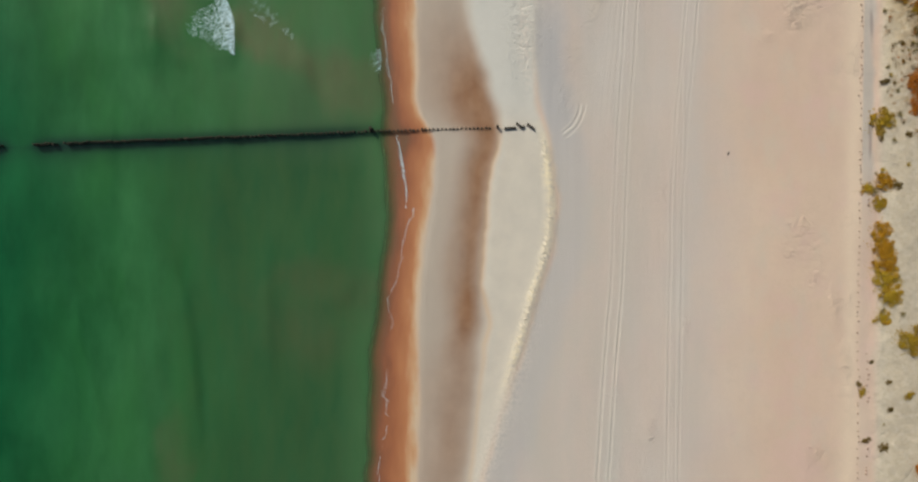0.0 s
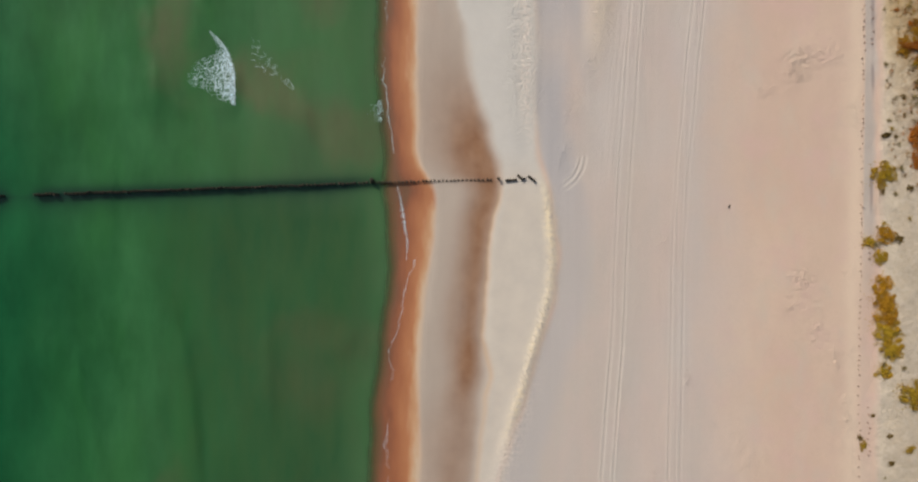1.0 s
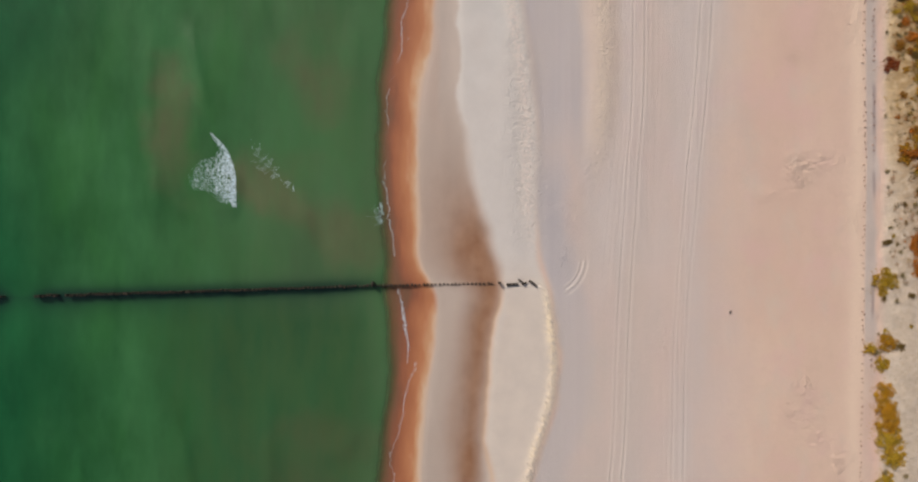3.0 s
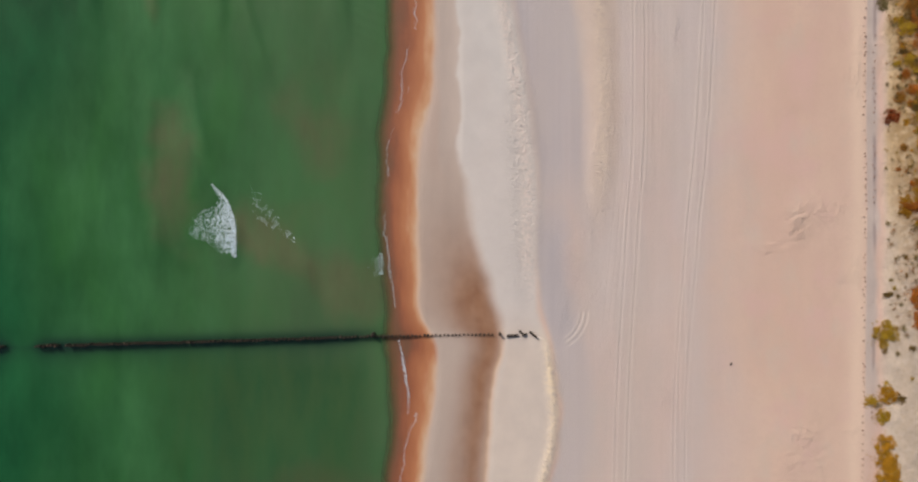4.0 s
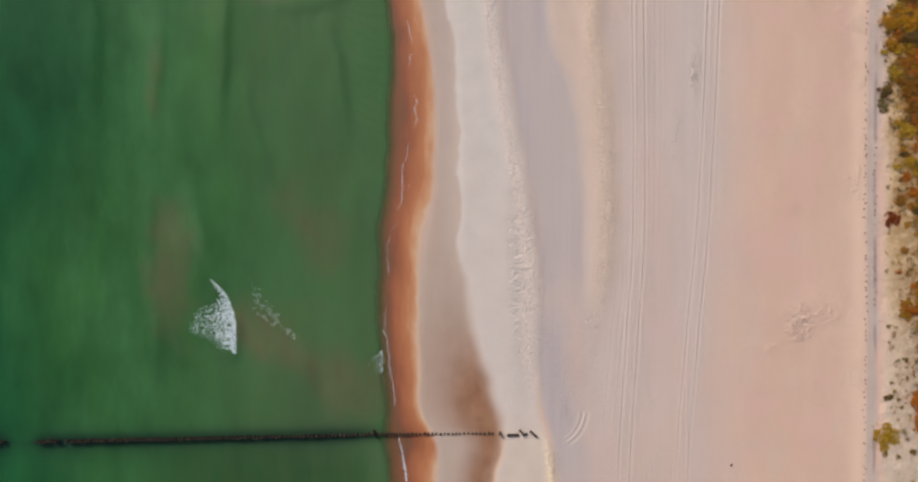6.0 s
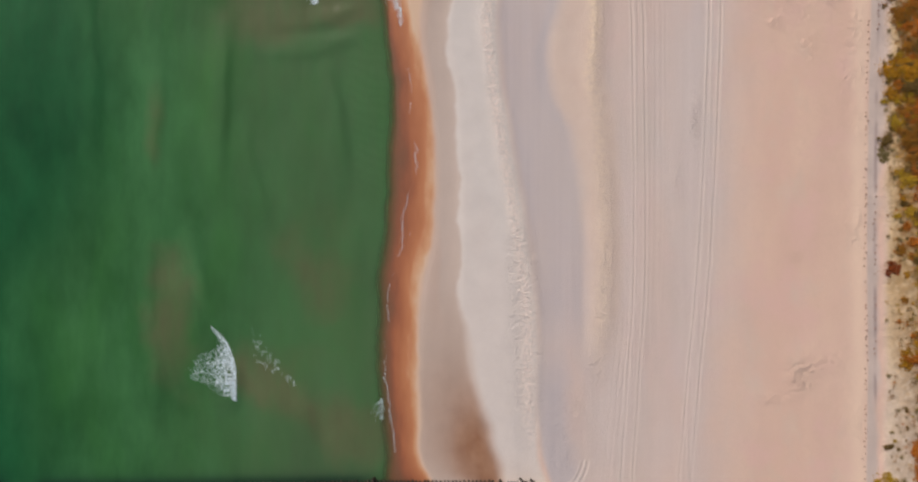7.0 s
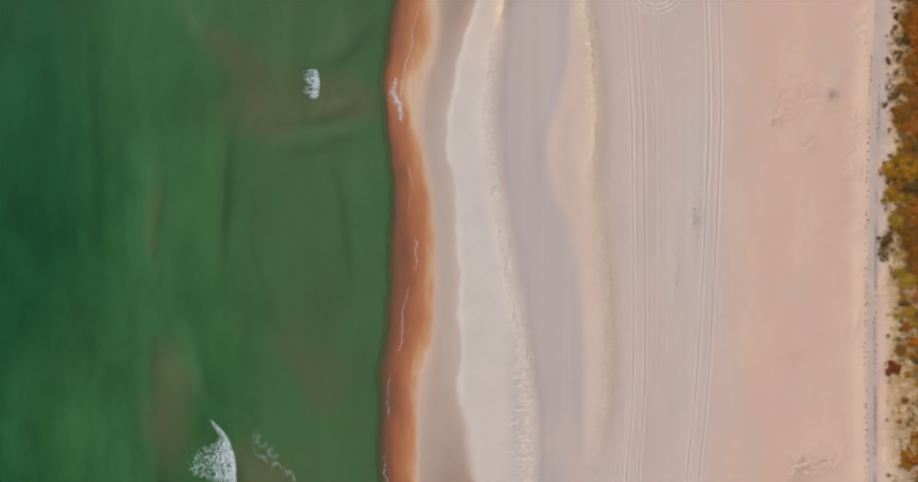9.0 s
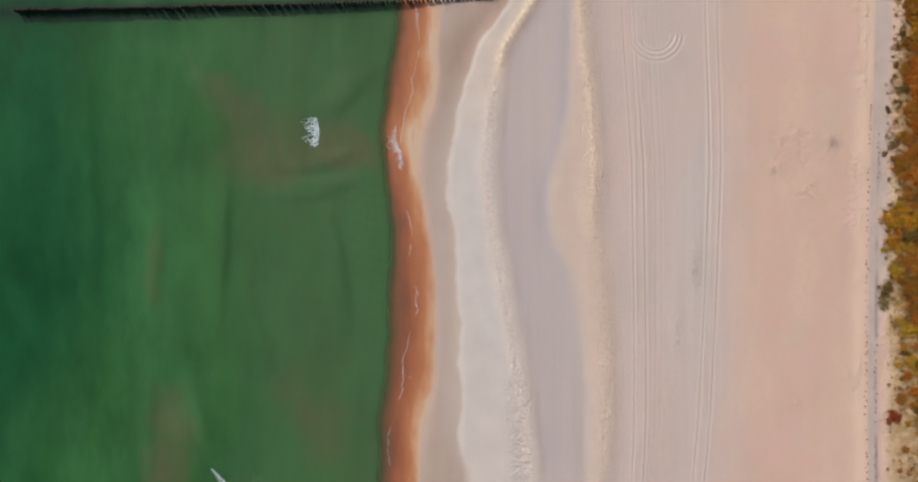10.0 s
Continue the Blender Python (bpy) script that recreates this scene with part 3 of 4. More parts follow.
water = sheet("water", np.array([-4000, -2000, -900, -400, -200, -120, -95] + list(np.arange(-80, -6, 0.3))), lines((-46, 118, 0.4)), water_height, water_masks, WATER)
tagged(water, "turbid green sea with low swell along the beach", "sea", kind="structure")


# ---- helpers for things ----
def part(name, bm, material, parent=None, label="", smooth_faces=False):
    me = bpy.data.meshes.new(name)
    bm.to_mesh(me)
    bm.free()
    for mat in material if isinstance(material, (list, tuple)) else (material,):
        me.materials.append(mat)
    if smooth_faces:
        me.polygons.foreach_set("use_smooth", [True] * len(me.polygons))
    ob = new(name, me)
    ob.parent = parent
    return tagged(ob, label) if label else ob


def at_ground(x, y):
    return float(ground_height(np.array([x]), np.array([y]))[0])


def pile_bmesh(rng, radius, bottom, top, rings=4, sides=9):
    """A weathered round pile: uneven shaft, worn head with a split."""
    bm = bmesh.new()
    loops = []
    for k in range(rings + 2):
        t = k / (rings + 1)
        z = bottom + (top - bottom) * min(1.0, t * 1.02)
        r = radius * (1.08 - 0.16 * t) * (0.72 if k == rings + 1 else 1.0)
        if k == rings + 1:
            z = top + 0.04
        elif k == rings:
            z = top - 0.03
        loops.append([bm.verts.new((r * math.cos(a) * (1 + rng.uniform(-0.09, 0.09)), r * math.sin(a) * (1 + rng.uniform(-0.09, 0.09)),
                                    z + (rng.uniform(-0.04, 0.05) if k > rings - 1 else 0))) for a in (2 * math.pi * i / sides for i in range(sides))])
    for lo, hi in zip(loops, loops[1:]):
        for i in range(sides):
            f = bm.faces.new((lo[i], lo[(i + 1) % sides], hi[(i + 1) % sides], hi[i]))
            f.material_index = 0
    cap = bm.faces.new(loops[-1])
    cap.material_index = 1
    return bm


def pile_meshes(count, seed, radius, bottom, top):
    rng = random.Random(seed)
    out = []
    for k in range(count):
        bm = pile_bmesh(rng, radius * rng.uniform(0.85, 1.15), bottom, top * rng.uniform(0.94, 1.06))
        me = bpy.data.meshes.new("post")
        bm.to_mesh(me)
        bm.free()
        me.materials.append(PILE)
        me.materials.append(PILE_TOP)
        out.append(me)
    return out


def groyne(label, xs, y_of, top_of, seed):
    """A row of piles rammed into the sea bed and the beach."""
    rng = random.Random(seed)
    root = new("groyne")
    root.location = (xs[0], float(y_of(xs[0])), 0)
    tagged(root, label, "groyne", "groynes along the beach")
    low, high = pile_meshes(6, seed, 0.20, -3.0, 0.75), pile_meshes(6, seed + 1, 0.19, -3.6, 1.3)
    for x in xs:
        top = top_of(x)
        me = rng.choice(high if top > 0.7 else low)
        ob = new("post", me)
        ob.parent = root
        ob.location = (x - root.location.x + rng.uniform(-0.06, 0.06), float(y_of(x)) - root.location.y + rng.uniform(-0.06, 0.06),
                       top - (1.3 if top > 0.7 else 0.75) + rng.uniform(-0.06, 0.06))
        ob.rotation_euler = (radians(rng.uniform(-2, 2)), radians(rng.uniform(-3, 3)), rng.uniform(0, 6))
    return root


rng = random.Random(5)
near_xs = [x for x in np.arange(-65.6, 1.0, 0.57) if not -62.6 < x < -61.6]
groyne("long row of dark weathered timber piles running into the sea", near_xs, groyne_y,
       lambda x: float(np.interp(x, (-66, -40, -16, 0), (1.0, 0.9, 0.62, 0.4))), 3)
groyne("broken outer end of a timber pile row, standing in deep water", list(np.arange(-76.0, -70.6, 0.56)), groyne_y, lambda x: 0.9, 8)
groyne("second long row of dark timber piles running into the sea", list(np.arange(-68.4, 1.5, 0.57)),
       lambda x: np.interp(x, (-75, -68, -28, 3), (104.15, 104.2, 104.3, 104.8)), lambda x: float(np.interp(x, (-66, -40, -16, 0), (1.5, 1.4, 1.1, 0.5))), 12)

stump = new("mooring_pile")
stump.location = (-16.4, 16.25, 0)
tagged(stump, "thick taller dark pile standing in the groyne", "pile")
b = pile_bmesh(random.Random(2), 0.27, -1.5, 1.25)
part("shaft", b, (PILE, PILE_TOP), stump)


def log(x, y, length, radius, turn, lift, label):
    root = new("timber_log")
    root.location = (x, y, at_ground(x, y) + radius * 0.8 + lift * 0.5 * length)
    root.rotation_euler = (0, -math.asin(min(0.9, lift)), radians(turn))
    tagged(root, label, "log", "loose timbers at the groyne's landward end")
    bm = pile_bmesh(random.Random(int(abs(x * 10))), radius, -length / 2, length / 2, 4, 10)
    bmesh.ops.rotate(bm, verts=bm.verts, matrix=Matrix.Rotation(radians(90), 3, 'Y'))
    part("trunk", bm, (PILE, PILE_TOP), root)


log(3.3, 16.15, 1.55, 0.19, 3, 0.0, "dark timber pile lying flat on pale sand")
log(4.6, 16.55, 1.0, 0.16, -40, 0.25, "dark short timber leaning out of the sand")
log(5.0, 16.3, 0.7, 0.14, 20, 0.1, "dark broken timber end lying on sand")
log(33.4, 12.4, 0.4, 0.09, 60, 0.0, "small dark driftwood piece on dry sand")
log(6.2, 16.35, 1.25, 0.17, -38, 0.15, "dark timber half sunk in the sand beside the berm")
post = new("timber_post")
post.location = (1.55, 16.4, at_ground(1.55, 16.4))
tagged(post, "single dark timber post standing in damp sand", "post")
part("shaft", pile_bmesh(random.Random(9), 0.2, -0.6, 0.9), (PILE, PILE_TOP), post)


# ---- foam ----
def foam(name, label, spots, seed):
    """Many small clots of foam on the water; spots give x, y and radius of each."""
    r = random.Random(seed)
    verts, faces = [], []
    sx, sy = np.array([p[0] for p in spots]), np.array([p[1] for p in spots])
    level = np.maximum(water_height(sx, sy), ground_height(sx, sy)) + 0.012
    for (x, y, size), z in zip(spots, level.tolist()):
        base = len(verts)
        n = r.choice((5, 6, 7))
        turn = r.uniform(0, 6.28)
        flat = r.uniform(0.45, 1.0)
        for ring, h in ((1.0, 0.0), (0.6, 0.35 * size)):
            for i in range(n):
                a = 2 * math.pi * i / n
                q = size * ring * r.uniform(0.65, 1.25)
                u, v = q * math.cos(a), q * math.sin(a) * flat
                verts.append((x + u * math.cos(turn) - v * math.sin(turn), y + u * math.sin(turn) + v * math.cos(turn), z + h))
        for i in range(n):
            j = (i + 1) % n
            faces.append((base + i, base + j, base + n + j, base + n + i))
        faces.append(tuple(base + n + i for i in range(n)))
    me = bpy.data.meshes.new(name)
    me.from_pydata(verts, [], faces)
    me.materials.append(FOAM)
    me.polygons.foreach_set("use_smooth", [True] * len(me.polygons))
    return tagged(new(name, me), label, "foam", kind="stuff")


def lace(x, y, size):
    """Distance to the nearest wall of an irregular foam cell, in cell widths."""
    x, y = x / size, y / size
    i, j = np.floor(x).astype(int), np.floor(y).astype(int)
    near = np.full((2,) + x.shape, 9.0)
    for a in (-1, 0, 1):
        for b in (-1, 0, 1):
            px = i + a + TABLE[(i + a) % 256, (j + b) % 256]
            py = j + b + TABLE[(i + a + 91) % 256, (j + b + 37) % 256]
            r = np.hypot(px - x, py - y)
            near[1] = np.minimum(near[1], np.maximum(near[0], r))
            near[0] = np.minimum(near[0], r)
    return near[1] - near[0]


def breaker(front, reach, count, seed, cell=0.5, crest=0.9, grain=1.0):
    """Spots of a breaking crest: solid along its front, an open net of foam behind it.
    front: (y, x) of the leading edge; reach: (y, metres) of foam lying seawards of it."""
    r = np.random.RandomState(seed)
    ys, xs = zip(*front)
    y = r.uniform(ys[0], ys[-1], count)
    ry, rm = zip(*reach)
    most = np.interp(y, ry, rm) * (0.85 + 0.3 * fbm(0 * y + 1.0, y, 1.2, 3, seed))
    depth = r.rand(count) * max(rm)
    x = np.interp(y, ys, xs) + 0.15 * fbm(0 * y, y, 1.0, 2, seed + 5.0) - depth
    wall = lace(x + 0.35 * fbm(x, y, 0.9, 3, 3.0), y + 0.35 * fbm(x, y, 0.9, 3, 8.0), cell)
    t = depth / np.maximum(most, 0.05)
    limit = 0.08 + 0.30 * (1 - t) + 0.9 * np.exp(-depth / crest) - 0.12 * smooth(fbm(x, y, 1.6, 3, seed + 2.0), 0.0, 0.5)
    keep = (depth < most) & (wall < limit) & (r.rand(count) < 1.15 - 0.5 * t)
    size = grain * r.uniform(0.03, 0.075, count) * (1.15 - 0.45 * t)
    return list(zip(x[keep].tolist(), y[keep].tolist(), size[keep].tolist()))


RUNUP = [(-34, -15.3), (-29.7, -14.9), (-26, -13.9), (-21.8, -14.3), (-19.3, -14.1), (-13.9, -14.3), (-11.8, -13.0), (-9.7, -14.3), (-3, -12.4),
         (-0.9, -11.8), (2.4, -10.9), (4.2, -10.3), (8.4, -10.6), (12.6, -11.3), (15.9, -12.1), (19.5, -13.1), (22.5, -13.8), (27.5, -14.4),
         (31.7, -15.1), (35.1, -14.6), (37.6, -14.7), (42.6, -14.4), (47.6, -12.9), (50.9, -12.0), (54.3, -12.0), (57.6, -11.2), (60.9, -10.1),
         (64.1, -10.3), (66, -11.4), (71, -11.1), (78, -11.8), (83.5, -12.6), (88.3, -12.0), (91.6, -10.8), (98.3, -9.9), (106, -10.2)]


def swash_line(y0, y1, seed, keep, wide=0.5, shift=0.0):
    """A thin wandering line of foam where the last wave ran up, thicker here and there."""
    r = np.random.RandomState(seed)
    y = np.arange(y0, y1, 0.035) + r.uniform(-0.02, 0.02, len(np.arange(y0, y1, 0.035)))
    x = along(RUNUP, y) + shift + 0.55 * fbm(0 * y + 3.0, y, 2.6, 4, 21.0 + seed) + 0.22 * fbm(0 * y + 8.0, y, 0.8, 2, 33.0)
    thick = 0.5 + 0.5 * fbm(0 * y + seed * 3.3, y, 4.0, 3, 2.0)
    ok = r.rand(len(y)) < 0.9 * smooth(thick, 1 - keep - 0.08, 1 - keep + 0.12)
    x = x - np.abs(r.normal(0, 1, len(y))) * (0.03 + wide * np.maximum(0.0, thick - 0.55))
    return list(zip(x[ok].tolist(), y[ok].tolist(), (r.uniform(0.02, 0.045, len(y)) * (0.6 + 0.9 * thick))[ok].tolist()))


foam("breaking_wave_foam", "white foam of a small wave breaking on the bar",
     breaker([(27.2, -36.4), (29.5, -36.2), (31.7, -36.4), (33.4, -36.8), (35.1, -37.4), (36.4, -38.4), (37.9, -39.9)],
             [(27.2, 0.5), (28.2, 3.2), (28.8, 4.8), (30, 7.1), (31.3, 8.5), (33.4, 6.2), (34.3, 3.6), (36, 1.4), (37.9, 0.15)], 16000, 1, 0.5, 0.6), 1)
drift = np.random.RandomState(12).rand(2000, 3)
drift_x, drift_y = -34.2 + 6.4 * drift[:, 0], 35.6 - 6.0 * drift[:, 0] + 4.2 * (drift[:, 1] - 0.5) * (1.2 - drift[:, 0])
drift_on = fbm(drift_x, drift_y, 0.45, 3, 57.0) > 0.14
foam("drifting_foam", "thin drifting foam specks left by a broken wave",
     list(zip(drift_x[drift_on].tolist(), drift_y[drift_on].tolist(), (0.014 + 0.026 * drift[drift_on, 2]).tolist())), 2)
foam("breaking_wave_foam", "small patch of white foam on a breaking wavelet",
     breaker([(84.2, -24.6), (85.2, -24.2), (86.5, -24.2), (88.3, -24.6)], [(84.2, 1.0), (85.2, 2.4), (86.4, 2.8), (87.6, 4.2), (88.3, 1.6)], 3600, 3, 0.6, 0.45), 3)
foam("shore_foam", "white churned foam where a wave meets the shore",
     breaker([(80.8, -12.4), (83.1, -12.3), (84.2, -12.9), (87.0, -13.2)], [(80.8, 0.3), (82.6, 1.5), (84.0, 2.8), (85.5, 1.5), (87.0, 0.3)], 1500, 4, 0.9, 0.2), 4)
foam("shore_foam", "white splash of foam at the water's edge",
     breaker([(24.2, -15.3), (26.0, -14.9), (27.8, -15.2)], [(24.2, 0.5), (25.2, 2.4), (26.6, 2.6), (27.8, 0.6)], 620, 6, 0.6, 0.1, 0.85), 6)
foam("swash_foam", "thin broken line of foam along the swash",
     swash_line(-36, 5, 2, 0.66, 0.9)
     + breaker([(5.0, -11.4), (8.0, -11.4), (11.0, -11.7), (13.5, -12.2), (15.5, -12.8)], [(5.0, 0.1), (8.0, 0.25), (11.0, 0.6), (13.5, 0.35), (15.5, 0.15)], 1500, 21, 0.5, 0.3, 0.8)
     + swash_line(18.5, 52, 5, 0.62, 0.9) + swash_line(52, 82, 5, 0.52, 0.5) + swash_line(82, 104, 6, 0.66, 0.7)
     + swash_line(44, 70, 9, 0.36, 0.4, 0.6), 7)


# ---- the stake fence at the dune's foot ----
stake_meshes = []
for k in range(5):
    bm = pile_bmesh(random.Random(40 + k), 0.085, -0.4, 0.17, 2, 6)
    me = bpy.data.meshes.new("stake")
    bm.to_mesh(me)
    bm.free()
    me.materials.append(STAKE)
    me.materials.append(STAKE)
    stake_meshes.append(me)


def stake_row(label, curve, shift, gap, scatter, bare, seed):
    """A row of short stakes along a plan curve, with bare stretches."""
    r = random.Random(seed)
    root = new("stake_fence")
    root.location = (51.2 + shift, 35, 0)
    tagged(root, label, "fence", "stake rows along the dune foot")
    y = -36.0
    while y < 88.5:
        y += r.uniform(*gap)
        if r.random() < 0.10 or value_noise(np.array([y * 0.16]), np.array([seed * 1.37]))[0] < bare:
            continue
        x = float(along(curve, np.array([y]))[0]) + shift + r.gauss(0, scatter)
        ob = new("stake", r.choice(stake_meshes))
        ob.parent = root
        ob.location = (x - root.location.x, y - 35, at_ground(x, y) + r.uniform(-0.12, 0.04))
        ob.rotation_euler = (radians(r.gauss(0, 6)), radians(r.gauss(0, 6)), r.uniform(0, 6))


stake_row("low row of short weathered wooden stakes along the dune foot", FENCE, 0.0, (0.35, 1.3), 0.09, 0.16, 21)
stake_row("broken inner row of short stakes beside the sandy path", FENCE, 1.25, (0.3, 1.2), 0.12, 0.52, 5)


# ---- dune shrubs and grass ----
def leaf_cloud(seed, count, size, flat):
    """A mounded, lobed crown of many small bent leaves with gaps."""
    r = random.Random(seed)
    lobes = [(r.uniform(0, 6.28), r.choice((2, 3, 5, 7)), r.uniform(0.05, 0.16)) for _ in range(5)]
    clumps = []
    for _ in range(18):
        a, q = r.uniform(0, 6.28), r.random() ** 0.5 * 0.98
        clumps.append((q * math.cos(a), q * math.sin(a), (0.25 + 0.6 * (1 - q * q)) * flat, r.uniform(0.16, 0.36)))
    verts, faces = [], []
    for k in range(count):
        if k % 5 < 3:
            cx, cy, cz, cr = r.choice(clumps)
            p = Vector((r.gauss(0, 1), r.gauss(0, 1), abs(r.gauss(0, 1)))).normalized() * cr * r.uniform(0.5, 1.1)
            p = Vector((cx + p.x, cy + p.y, cz + p.z * flat))
        else:
            a, q = r.uniform(0, 6.28), abs(r.gauss(0, 0.55))
            edge = 0.92 + sum(h * math.sin(n * a + o) for o, n, h in lobes)
            p = Vector((q * edge * math.cos(a), q * edge * math.sin(a), flat * (0.12 + 0.6 * math.sqrt(max(0.0, 1 - q * q)) * r.uniform(0.5, 1))))
        turn = Euler((r.uniform(-0.8, 0.8), r.uniform(-0.8, 0.8), r.uniform(0, 6.28)))
        s = size * r.uniform(0.6, 1.4)
        i = len(verts)
        for q in ((-s, 0, 0), (0, -0.45 * s, 0.12 * s), (s, 0, -0.1 * s), (0, 0.45 * s, 0.12 * s)):
            v = Vector(q)
            v.rotate(turn)
            verts.append(p + v)
        faces.append((i, i + 1, i + 2))
        faces.append((i, i + 2, i + 3))
    return verts, faces, clumps


def shrub_master(kind, seed, label):
    root = new("dune_shrub")
    tagged(root, label, "shrub", "shrubs on the dune")
    verts, faces, clumps = leaf_cloud(seed, 2000, 0.070, 0.33)
    me = bpy.data.meshes.new("crown")
    me.from_pydata([tuple(v) for v in verts], [], faces)
    me.materials.append(LEAVES[kind])
    crown = new("crown", me)
    crown.parent = root
    bm = bmesh.new()
    for cx, cy, cz, cr in clumps[:7]:
        ring = []
        for base, top, w in (((0, 0, -0.12), (cx * 0.5, cy * 0.5, cz * 0.55), 0.035), ((cx * 0.5, cy * 0.5, cz * 0.55), (cx, cy, cz + cr * 0.3), 0.02)):
            a = [bm.verts.new((base[0] + w * math.cos(k * 2.094), base[1] + w * math.sin(k * 2.094), base[2])) for k in range(3)]
            b = [bm.verts.new((top[0] + 0.6 * w * math.cos(k * 2.094), top[1] + 0.6 * w * math.sin(k * 2.094), top[2])) for k in range(3)]
            for k in range(3):
                bm.faces.new((a[k], a[(k + 1) % 3], b[(k + 1) % 3], b[k]))
    part("stem", bm, TWIG, root)
    return root


LABELS = {
    "olive": "olive-yellow low shrub growing on dune sand",
    "ochre": "ochre-gold bushy shrub growing on dune sand",
    "rust": "rust-orange shrub in autumn leaf on the dune",
    "red": "single dark red-brown round shrub on bare dune sand",
    "green": "pale green low shrub beside the sandy path",
    "brown": "dark brown shrub with rusty tips on the dune",
    "dark": "dark brown-green scraggly small shrub on dune sand",
}
SHRUBS = {
    "olive": [(54.0, 16.6, 1.7, 1.6), (52.1, 7.4, 1.1, 0.6), (53.5, 5.4, 0.9, 1.2), (54.6, -4.9, 2.0, 1.5), (54.8, -7.1, 1.7, 1.4), (54.1, -10.1, 1.2, 1.0),
              (57.8, -13.1, 2.0, 1.7), (58.6, 44.1, 0.8, 1.0), (55.9, 59.2, 0.8, 0.7), (57.0, 58.2, 1.4, 0.7),
              (58.5, 45.9, 0.7, 1.0), (55.5, 66.1, 0.9, 1.7), (51.3, -20.4, 0.4, 0.7), (57.2, -20.6, 0.8, 0.4), (56.9, 69.6, 1.0, 0.8)],
    "ochre": [(56.6, 34.8, 0.8, 0.7), (58.2, 36.2, 0.9, 0.6), (54.3, 8.3, 1.4, 1.2), (53.9, 1.4, 1.4, 1.4), (54.1, -0.6, 1.7, 1.4), (54.3, -2.8, 1.8, 1.5), (58.6, 34.9, 1.0, 1.0), (58.6, 48.3, 0.9, 1.7),
              (54.6, 73.3, 1.6, 1.2), (56.8, 73.2, 1.8, 1.5), (58.7, 73.4, 1.7, 1.5), (55.0, 70.2, 1.3, 1.2), (58.7, 98.7, 1.2, 1.7)],
    "dark": [(55.9, 7.9, 0.7, 0.7), (54.5, 22.0, 0.9, 0.4), (58.7, 28.8, 0.7, 1.0), (54.3, 63.9, 1.2, 1.2), (56.3, 55.1, 1.0, 0.4), (58.5, 76.6, 1.2, 0.8),
             (57.3, 71.0, 1.7, 1.2), (54.5, 88.4, 0.3, 0.5), (54.2, 82.2, 0.3, 0.5), (56.4, 90.9, 0.7, 0.5), (56.5, 98.5, 0.6, 0.5), (55.9, 96.7, 0.4, 0.5),
             # the one at (53.9, 14.3) stands in for the olive shrub's spot of shade
             (55.7, 94.3, 0.4, 0.6), (57.1, 91.8, 0.5, 0.5), (55.4, 95.4, 0.3, 0.3), (55.6, 92.9, 0.3, 0.4), (54.8, 88.0, 0.3, 0.4), (53.9, 14.3, 0.4, 0.4), (57.3, 14.8, 0.5, 0.5), (52.5, -16.2, 0.4, 0.3),
             (54.7, -18.9, 0.5, 0.25), (50.9, -19.3, 0.4, 0.5), (55.0, -22.7, 0.5, 0.4), (51.8, -27.0, 0.7, 0.3), (54.0, -27.9, 0.6, 0.8)],
    "rust": [(58.9, 33.2, 1.0, 0.7), (58.4, 22.0, 1.0, 1.7), (58.7, 19.9, 1.0, 1.5), (58.1, 18.2, 1.0, 0.8), (57.5, 33.8, 1.9, 0.8), (59.1, -30.9, 1.2, 1.5), (59.2, 6.9, 0.5, 1.2),
             (56.8, 52.0, 0.7, 0.7), (58.7, 56.4, 0.8, 1.5), (58.6, 52.7, 0.7, 1.0), (58.7, 86.3, 1.2, 1.8), (58.7, 83.1, 1.2, 1.8), (58.5, 79.4, 1.3, 1.7),
             (56.6, 79.3, 1.2, 0.8), (58.2, 67.7, 1.8, 1.4), (58.2, 89.5, 1.2, 1.2), (58.6, 94.6, 1.2, 1.5), (58.5, 91.4, 1.2, 1.8)],
    "red": [(54.8, 46.2, 1.05, 1.1)],
    "brown": [(57.0, 64.1, 1.7, 1.2), (57.4, 61.2, 1.0, 0.7), (58.2, 65.0, 1.3, 0.9), (58.3, 61.9, 0.9, 0.8), (55.8, 80.7, 1.4, 1.1), (56.4, 84.3, 1.0, 0.9), (57.2, 97.1, 1.0, 0.8), (57.0, 93.8, 0.8, 1.0), (57.9, 101.5, 1.6, 1.6), (58.4, 103.0, 1.3, 1.8), (58.9, 96.8, 1.2, 1.5), (57.6, 88.0, 1.0, 1.2), (58.8, 81.2, 1.1, 1.4), (57.0, 76.3, 1.0, 0.9), (58.6, 65.8, 1.0, 0.9)],
    "green": [(54.0, 61.5, 0.9, 0.7), (53.6, 62.6, 0.5, 0.5)],
}
rng = random.Random(31)
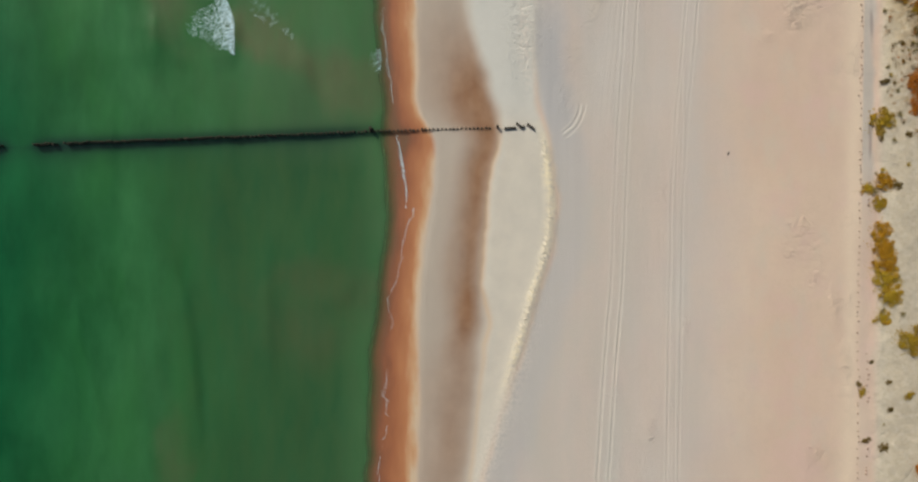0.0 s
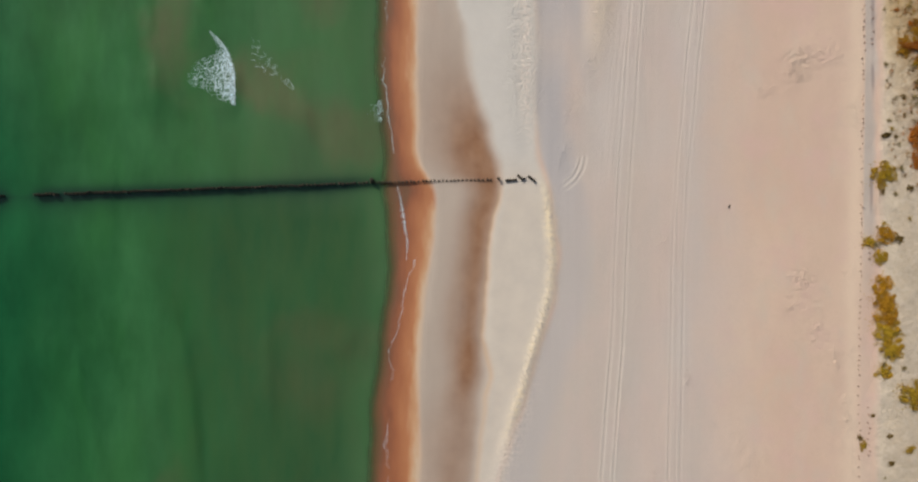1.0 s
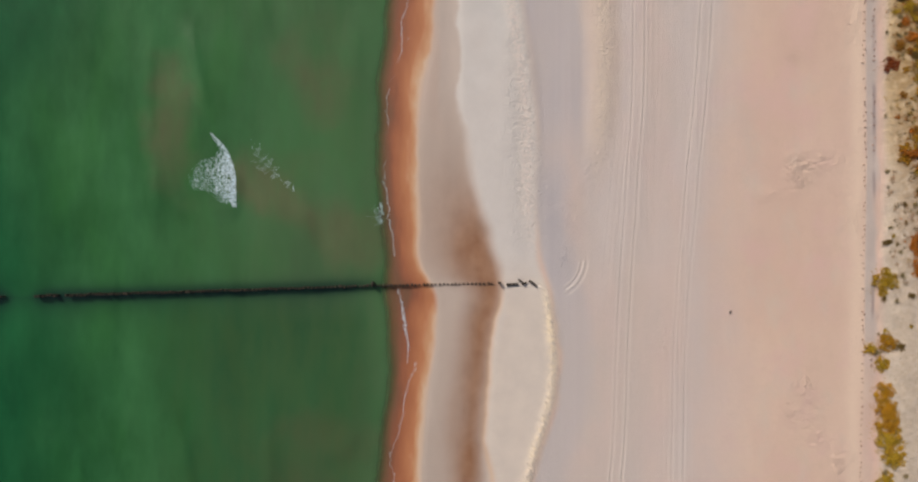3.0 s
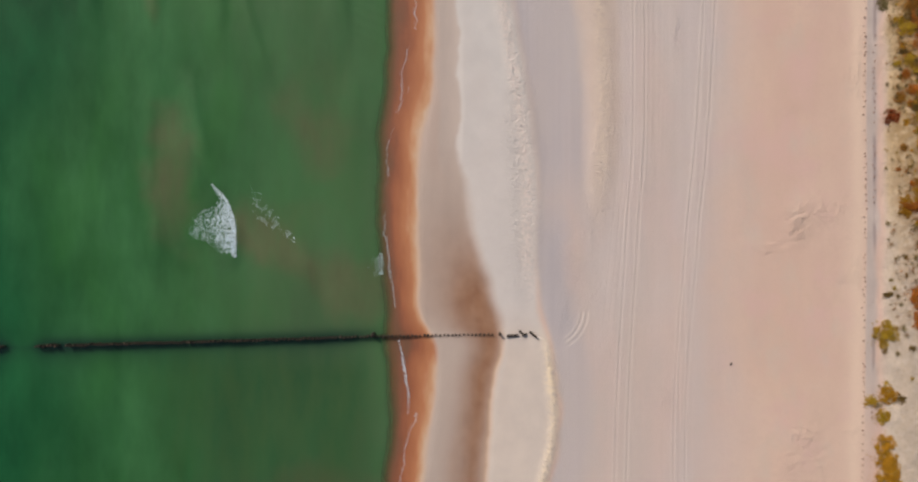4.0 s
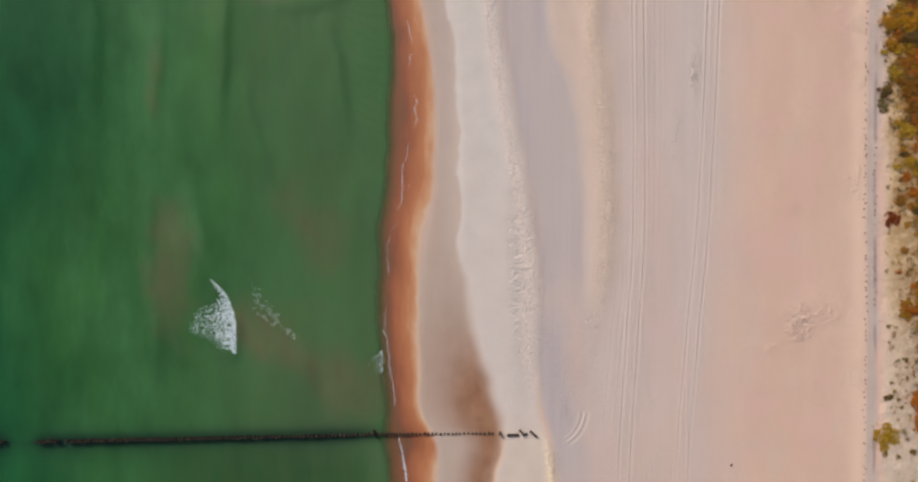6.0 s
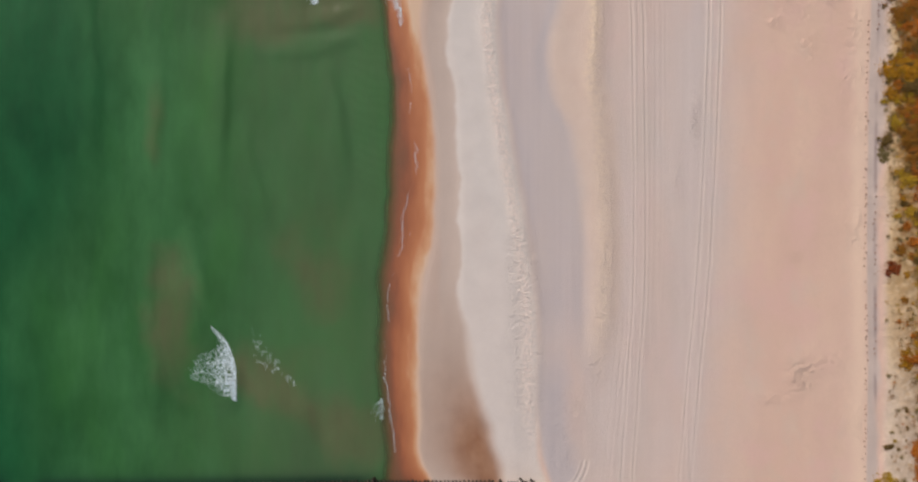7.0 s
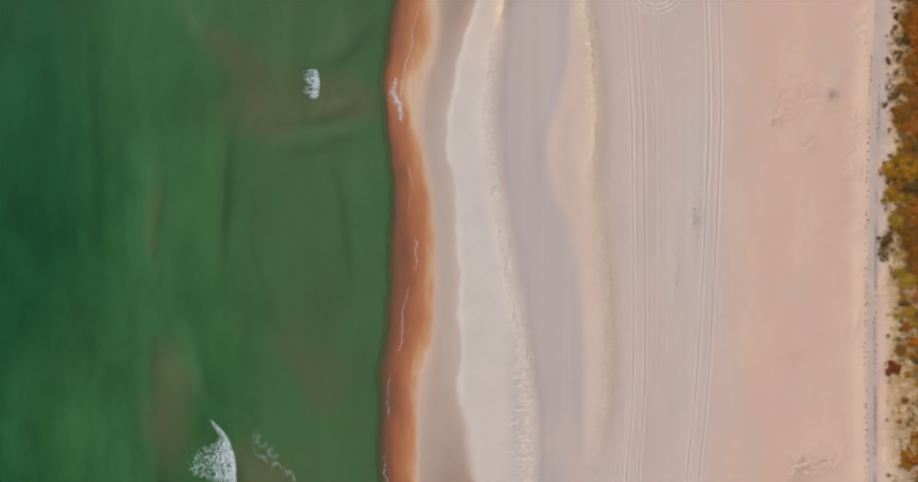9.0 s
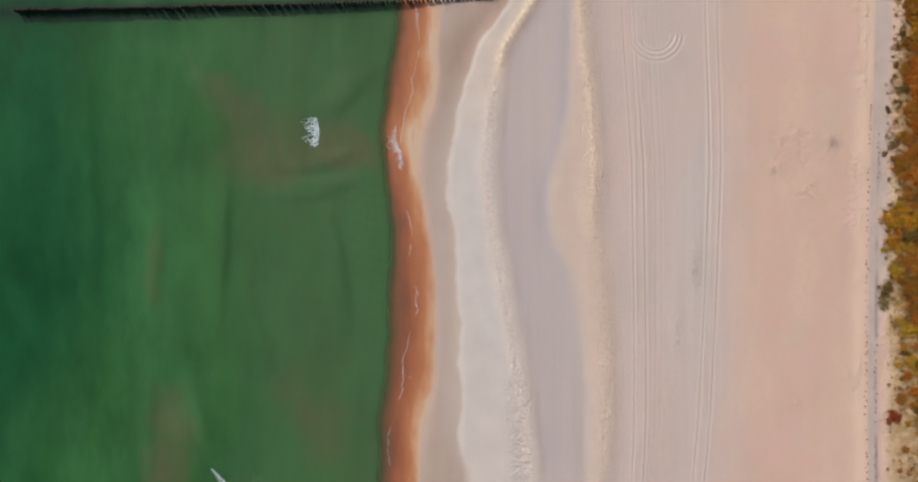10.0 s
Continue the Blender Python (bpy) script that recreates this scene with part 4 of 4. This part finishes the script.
# undergrowth thickening northwards behind the dune's edge
for k in range(250):
    y = rng.uniform(26, 106)
    thick = np.interp(y, (26, 50, 62, 106), (0.12, 0.35, 0.9, 1.0))
    back = 1.6 * smooth(y, 84, 96)
    x = rng.uniform(57.0, 60.5) if rng.random() < 0.75 else rng.uniform(55.4, 57.6)
    if rng.random() < thick and x > 55.4 + back:
        r = rng.uniform(0.3, 0.95)
        SHRUBS[rng.choice(("rust", "brown", "brown", "rust", "dark") if y > 76 else ("rust", "brown", "olive", "ochre", "brown", "dark", "rust"))].append((x, y, r, r * rng.uniform(0.7, 1.2)))
for kind, spots in SHRUBS.items():
    masters = [shrub_master(kind, 100 + k * 7 + len(kind), LABELS[kind]) for k in range(min(3, len(spots)))]
    for k, (x, y, rx, ry) in enumerate(spots):
        m = Matrix.Translation((x, y, at_ground(x, y) - 0.02)) @ Matrix.Diagonal((rx, ry, (rx + ry) * 0.5, 1)) @ Matrix.Rotation(rng.uniform(0, 6.28), 4, 'Z')
        if k < len(masters):
            masters[k].matrix_basis = m
        else:
            ob = copy_thing(masters[k % len(masters)], Matrix())
            ob.matrix_basis = m


DUNE_Y, DUNE_X = zip(*DUNE)


def undergrowth(kind, count, seed, label):
    """Scattered low scrub: small loose clumps of leaves with sand between."""
    r = random.Random(seed)
    verts, faces = [], []
    places = []
    for _ in range(count):
        y = r.uniform(14, 106)
        x = float(np.interp(y, DUNE_Y, DUNE_X)) + 1.0 - 0.7 * (y > 76) + r.random() ** 0.7 * 6.0
        thick = np.interp(y, (14, 42, 54, 62, 106), (0.15, 0.42, 0.7, 1.0, 0.95)) * np.interp(x, (53.5, 55.0, 57.5), (0.12, 0.5 + 0.4 * (y > 76), 1.0))
        if r.random() < thick:
            places.append((x, y))
    px, py = np.array(places).T
    open_sand = value_noise(px * 0.55, py * 0.42) < 0.40
    for x, y, z, bare in zip(px.tolist(), py.tolist(), ground_height(px, py).tolist(), open_sand):
        if bare:
            continue
        size = r.uniform(0.12, 0.40)
        for _ in range(int(24 + 60 * size)):
            p = Vector((x + r.gauss(0, 0.55 * size), y + r.gauss(0, 0.55 * size), z + abs(r.gauss(0, 0.4 * size))))
            turn = Euler((r.uniform(-0.8, 0.8), r.uniform(-0.8, 0.8), r.uniform(0, 6.28)))
            s = r.uniform(0.03, 0.075)
            i = len(verts)
            for q in ((-s, 0, 0), (0, -0.45 * s, 0.12 * s), (s, 0, -0.1 * s), (0, 0.45 * s, 0.12 * s)):
                v = Vector(q)
                v.rotate(turn)
                verts.append(p + v)
            faces.append((i, i + 1, i + 2, i + 3))
    me = bpy.data.meshes.new("undergrowth")
    me.from_pydata([tuple(v) for v in verts], [], faces)
    me.materials.append(LEAVES[kind])
    return tagged(new("undergrowth", me), label, "scrub", kind="stuff")


undergrowth("dark", 1500, 71, "scattered dark low scrub on golden dune sand")
undergrowth("olive", 500, 72, "scattered olive low scrub on golden dune sand")
undergrowth("rust", 500, 73, "scattered rust-brown low scrub on golden dune sand")
undergrowth("brown", 1500, 74, "dense brown low scrub between the dune shrubs")


def tuft_master(seed, kind):
    r = random.Random(seed)
    verts, faces = [], []
    for _ in range(34):
        a, h, lean = r.uniform(0, 6.28), r.uniform(0.2, 0.4), r.uniform(0.4, 1.1)
        bx, by = r.gauss(0, 0.08), r.gauss(0, 0.08)
        w = 0.022
        i = len(verts)
        px, py = -math.sin(a) * w, math.cos(a) * w
        tx, ty = bx + math.cos(a) * lean * h * 1.6, by + math.sin(a) * lean * h * 1.6
        mx, my = (bx * 0.6 + tx * 0.4), (by * 0.6 + ty * 0.4)
        verts += [(bx + px, by + py, -0.05), (bx - px, by - py, -0.05), (mx - px, my - py, h * 0.7), (mx + px, my + py, h * 0.7), (tx, ty, h * 0.85)]
        faces += [(i, i + 1, i + 2, i + 3), (i + 3, i + 2, i + 4)]
    me = bpy.data.meshes.new("grass_tuft")
    me.from_pydata(verts, [], faces)
    me.materials.append(LEAVES[kind])
    return tagged(new("grass_tuft", me), "tuft of dry dune grass rooted in sand", "grass", "grass tufts on the dune")


tufts = [tuft_master(60 + k, kind) for k, kind in enumerate(("dry", "olive", "dark", "dry"))]
for k in range(260):
    y = rng.uniform(-35, 106)
    x = float(along(DUNE, np.array([y]))[0]) + 0.6 + abs(rng.gauss(0, 3.2))
    if value_noise(np.array([x * 0.5]), np.array([y * 0.4]))[0] < np.interp(y, (-35, 40, 60), (0.70, 0.66, 0.36)):
        continue
    s = rng.uniform(0.6, 1.5)
    m = Matrix.Translation((x, y, at_ground(x, y))) @ Matrix.Rotation(rng.uniform(0, 6.28), 4, 'Z') @ Matrix.Diagonal((s, s, s, 1))
    ob = copy_thing(tufts[k % 4], Matrix())
    ob.matrix_basis = m
for k, t in enumerate(tufts):
    t.matrix_basis = Matrix.Translation((54.6 + k * 0.4, 24.0 - k * 1.1, at_ground(54.6 + k * 0.4, 24.0 - k * 1.1)))
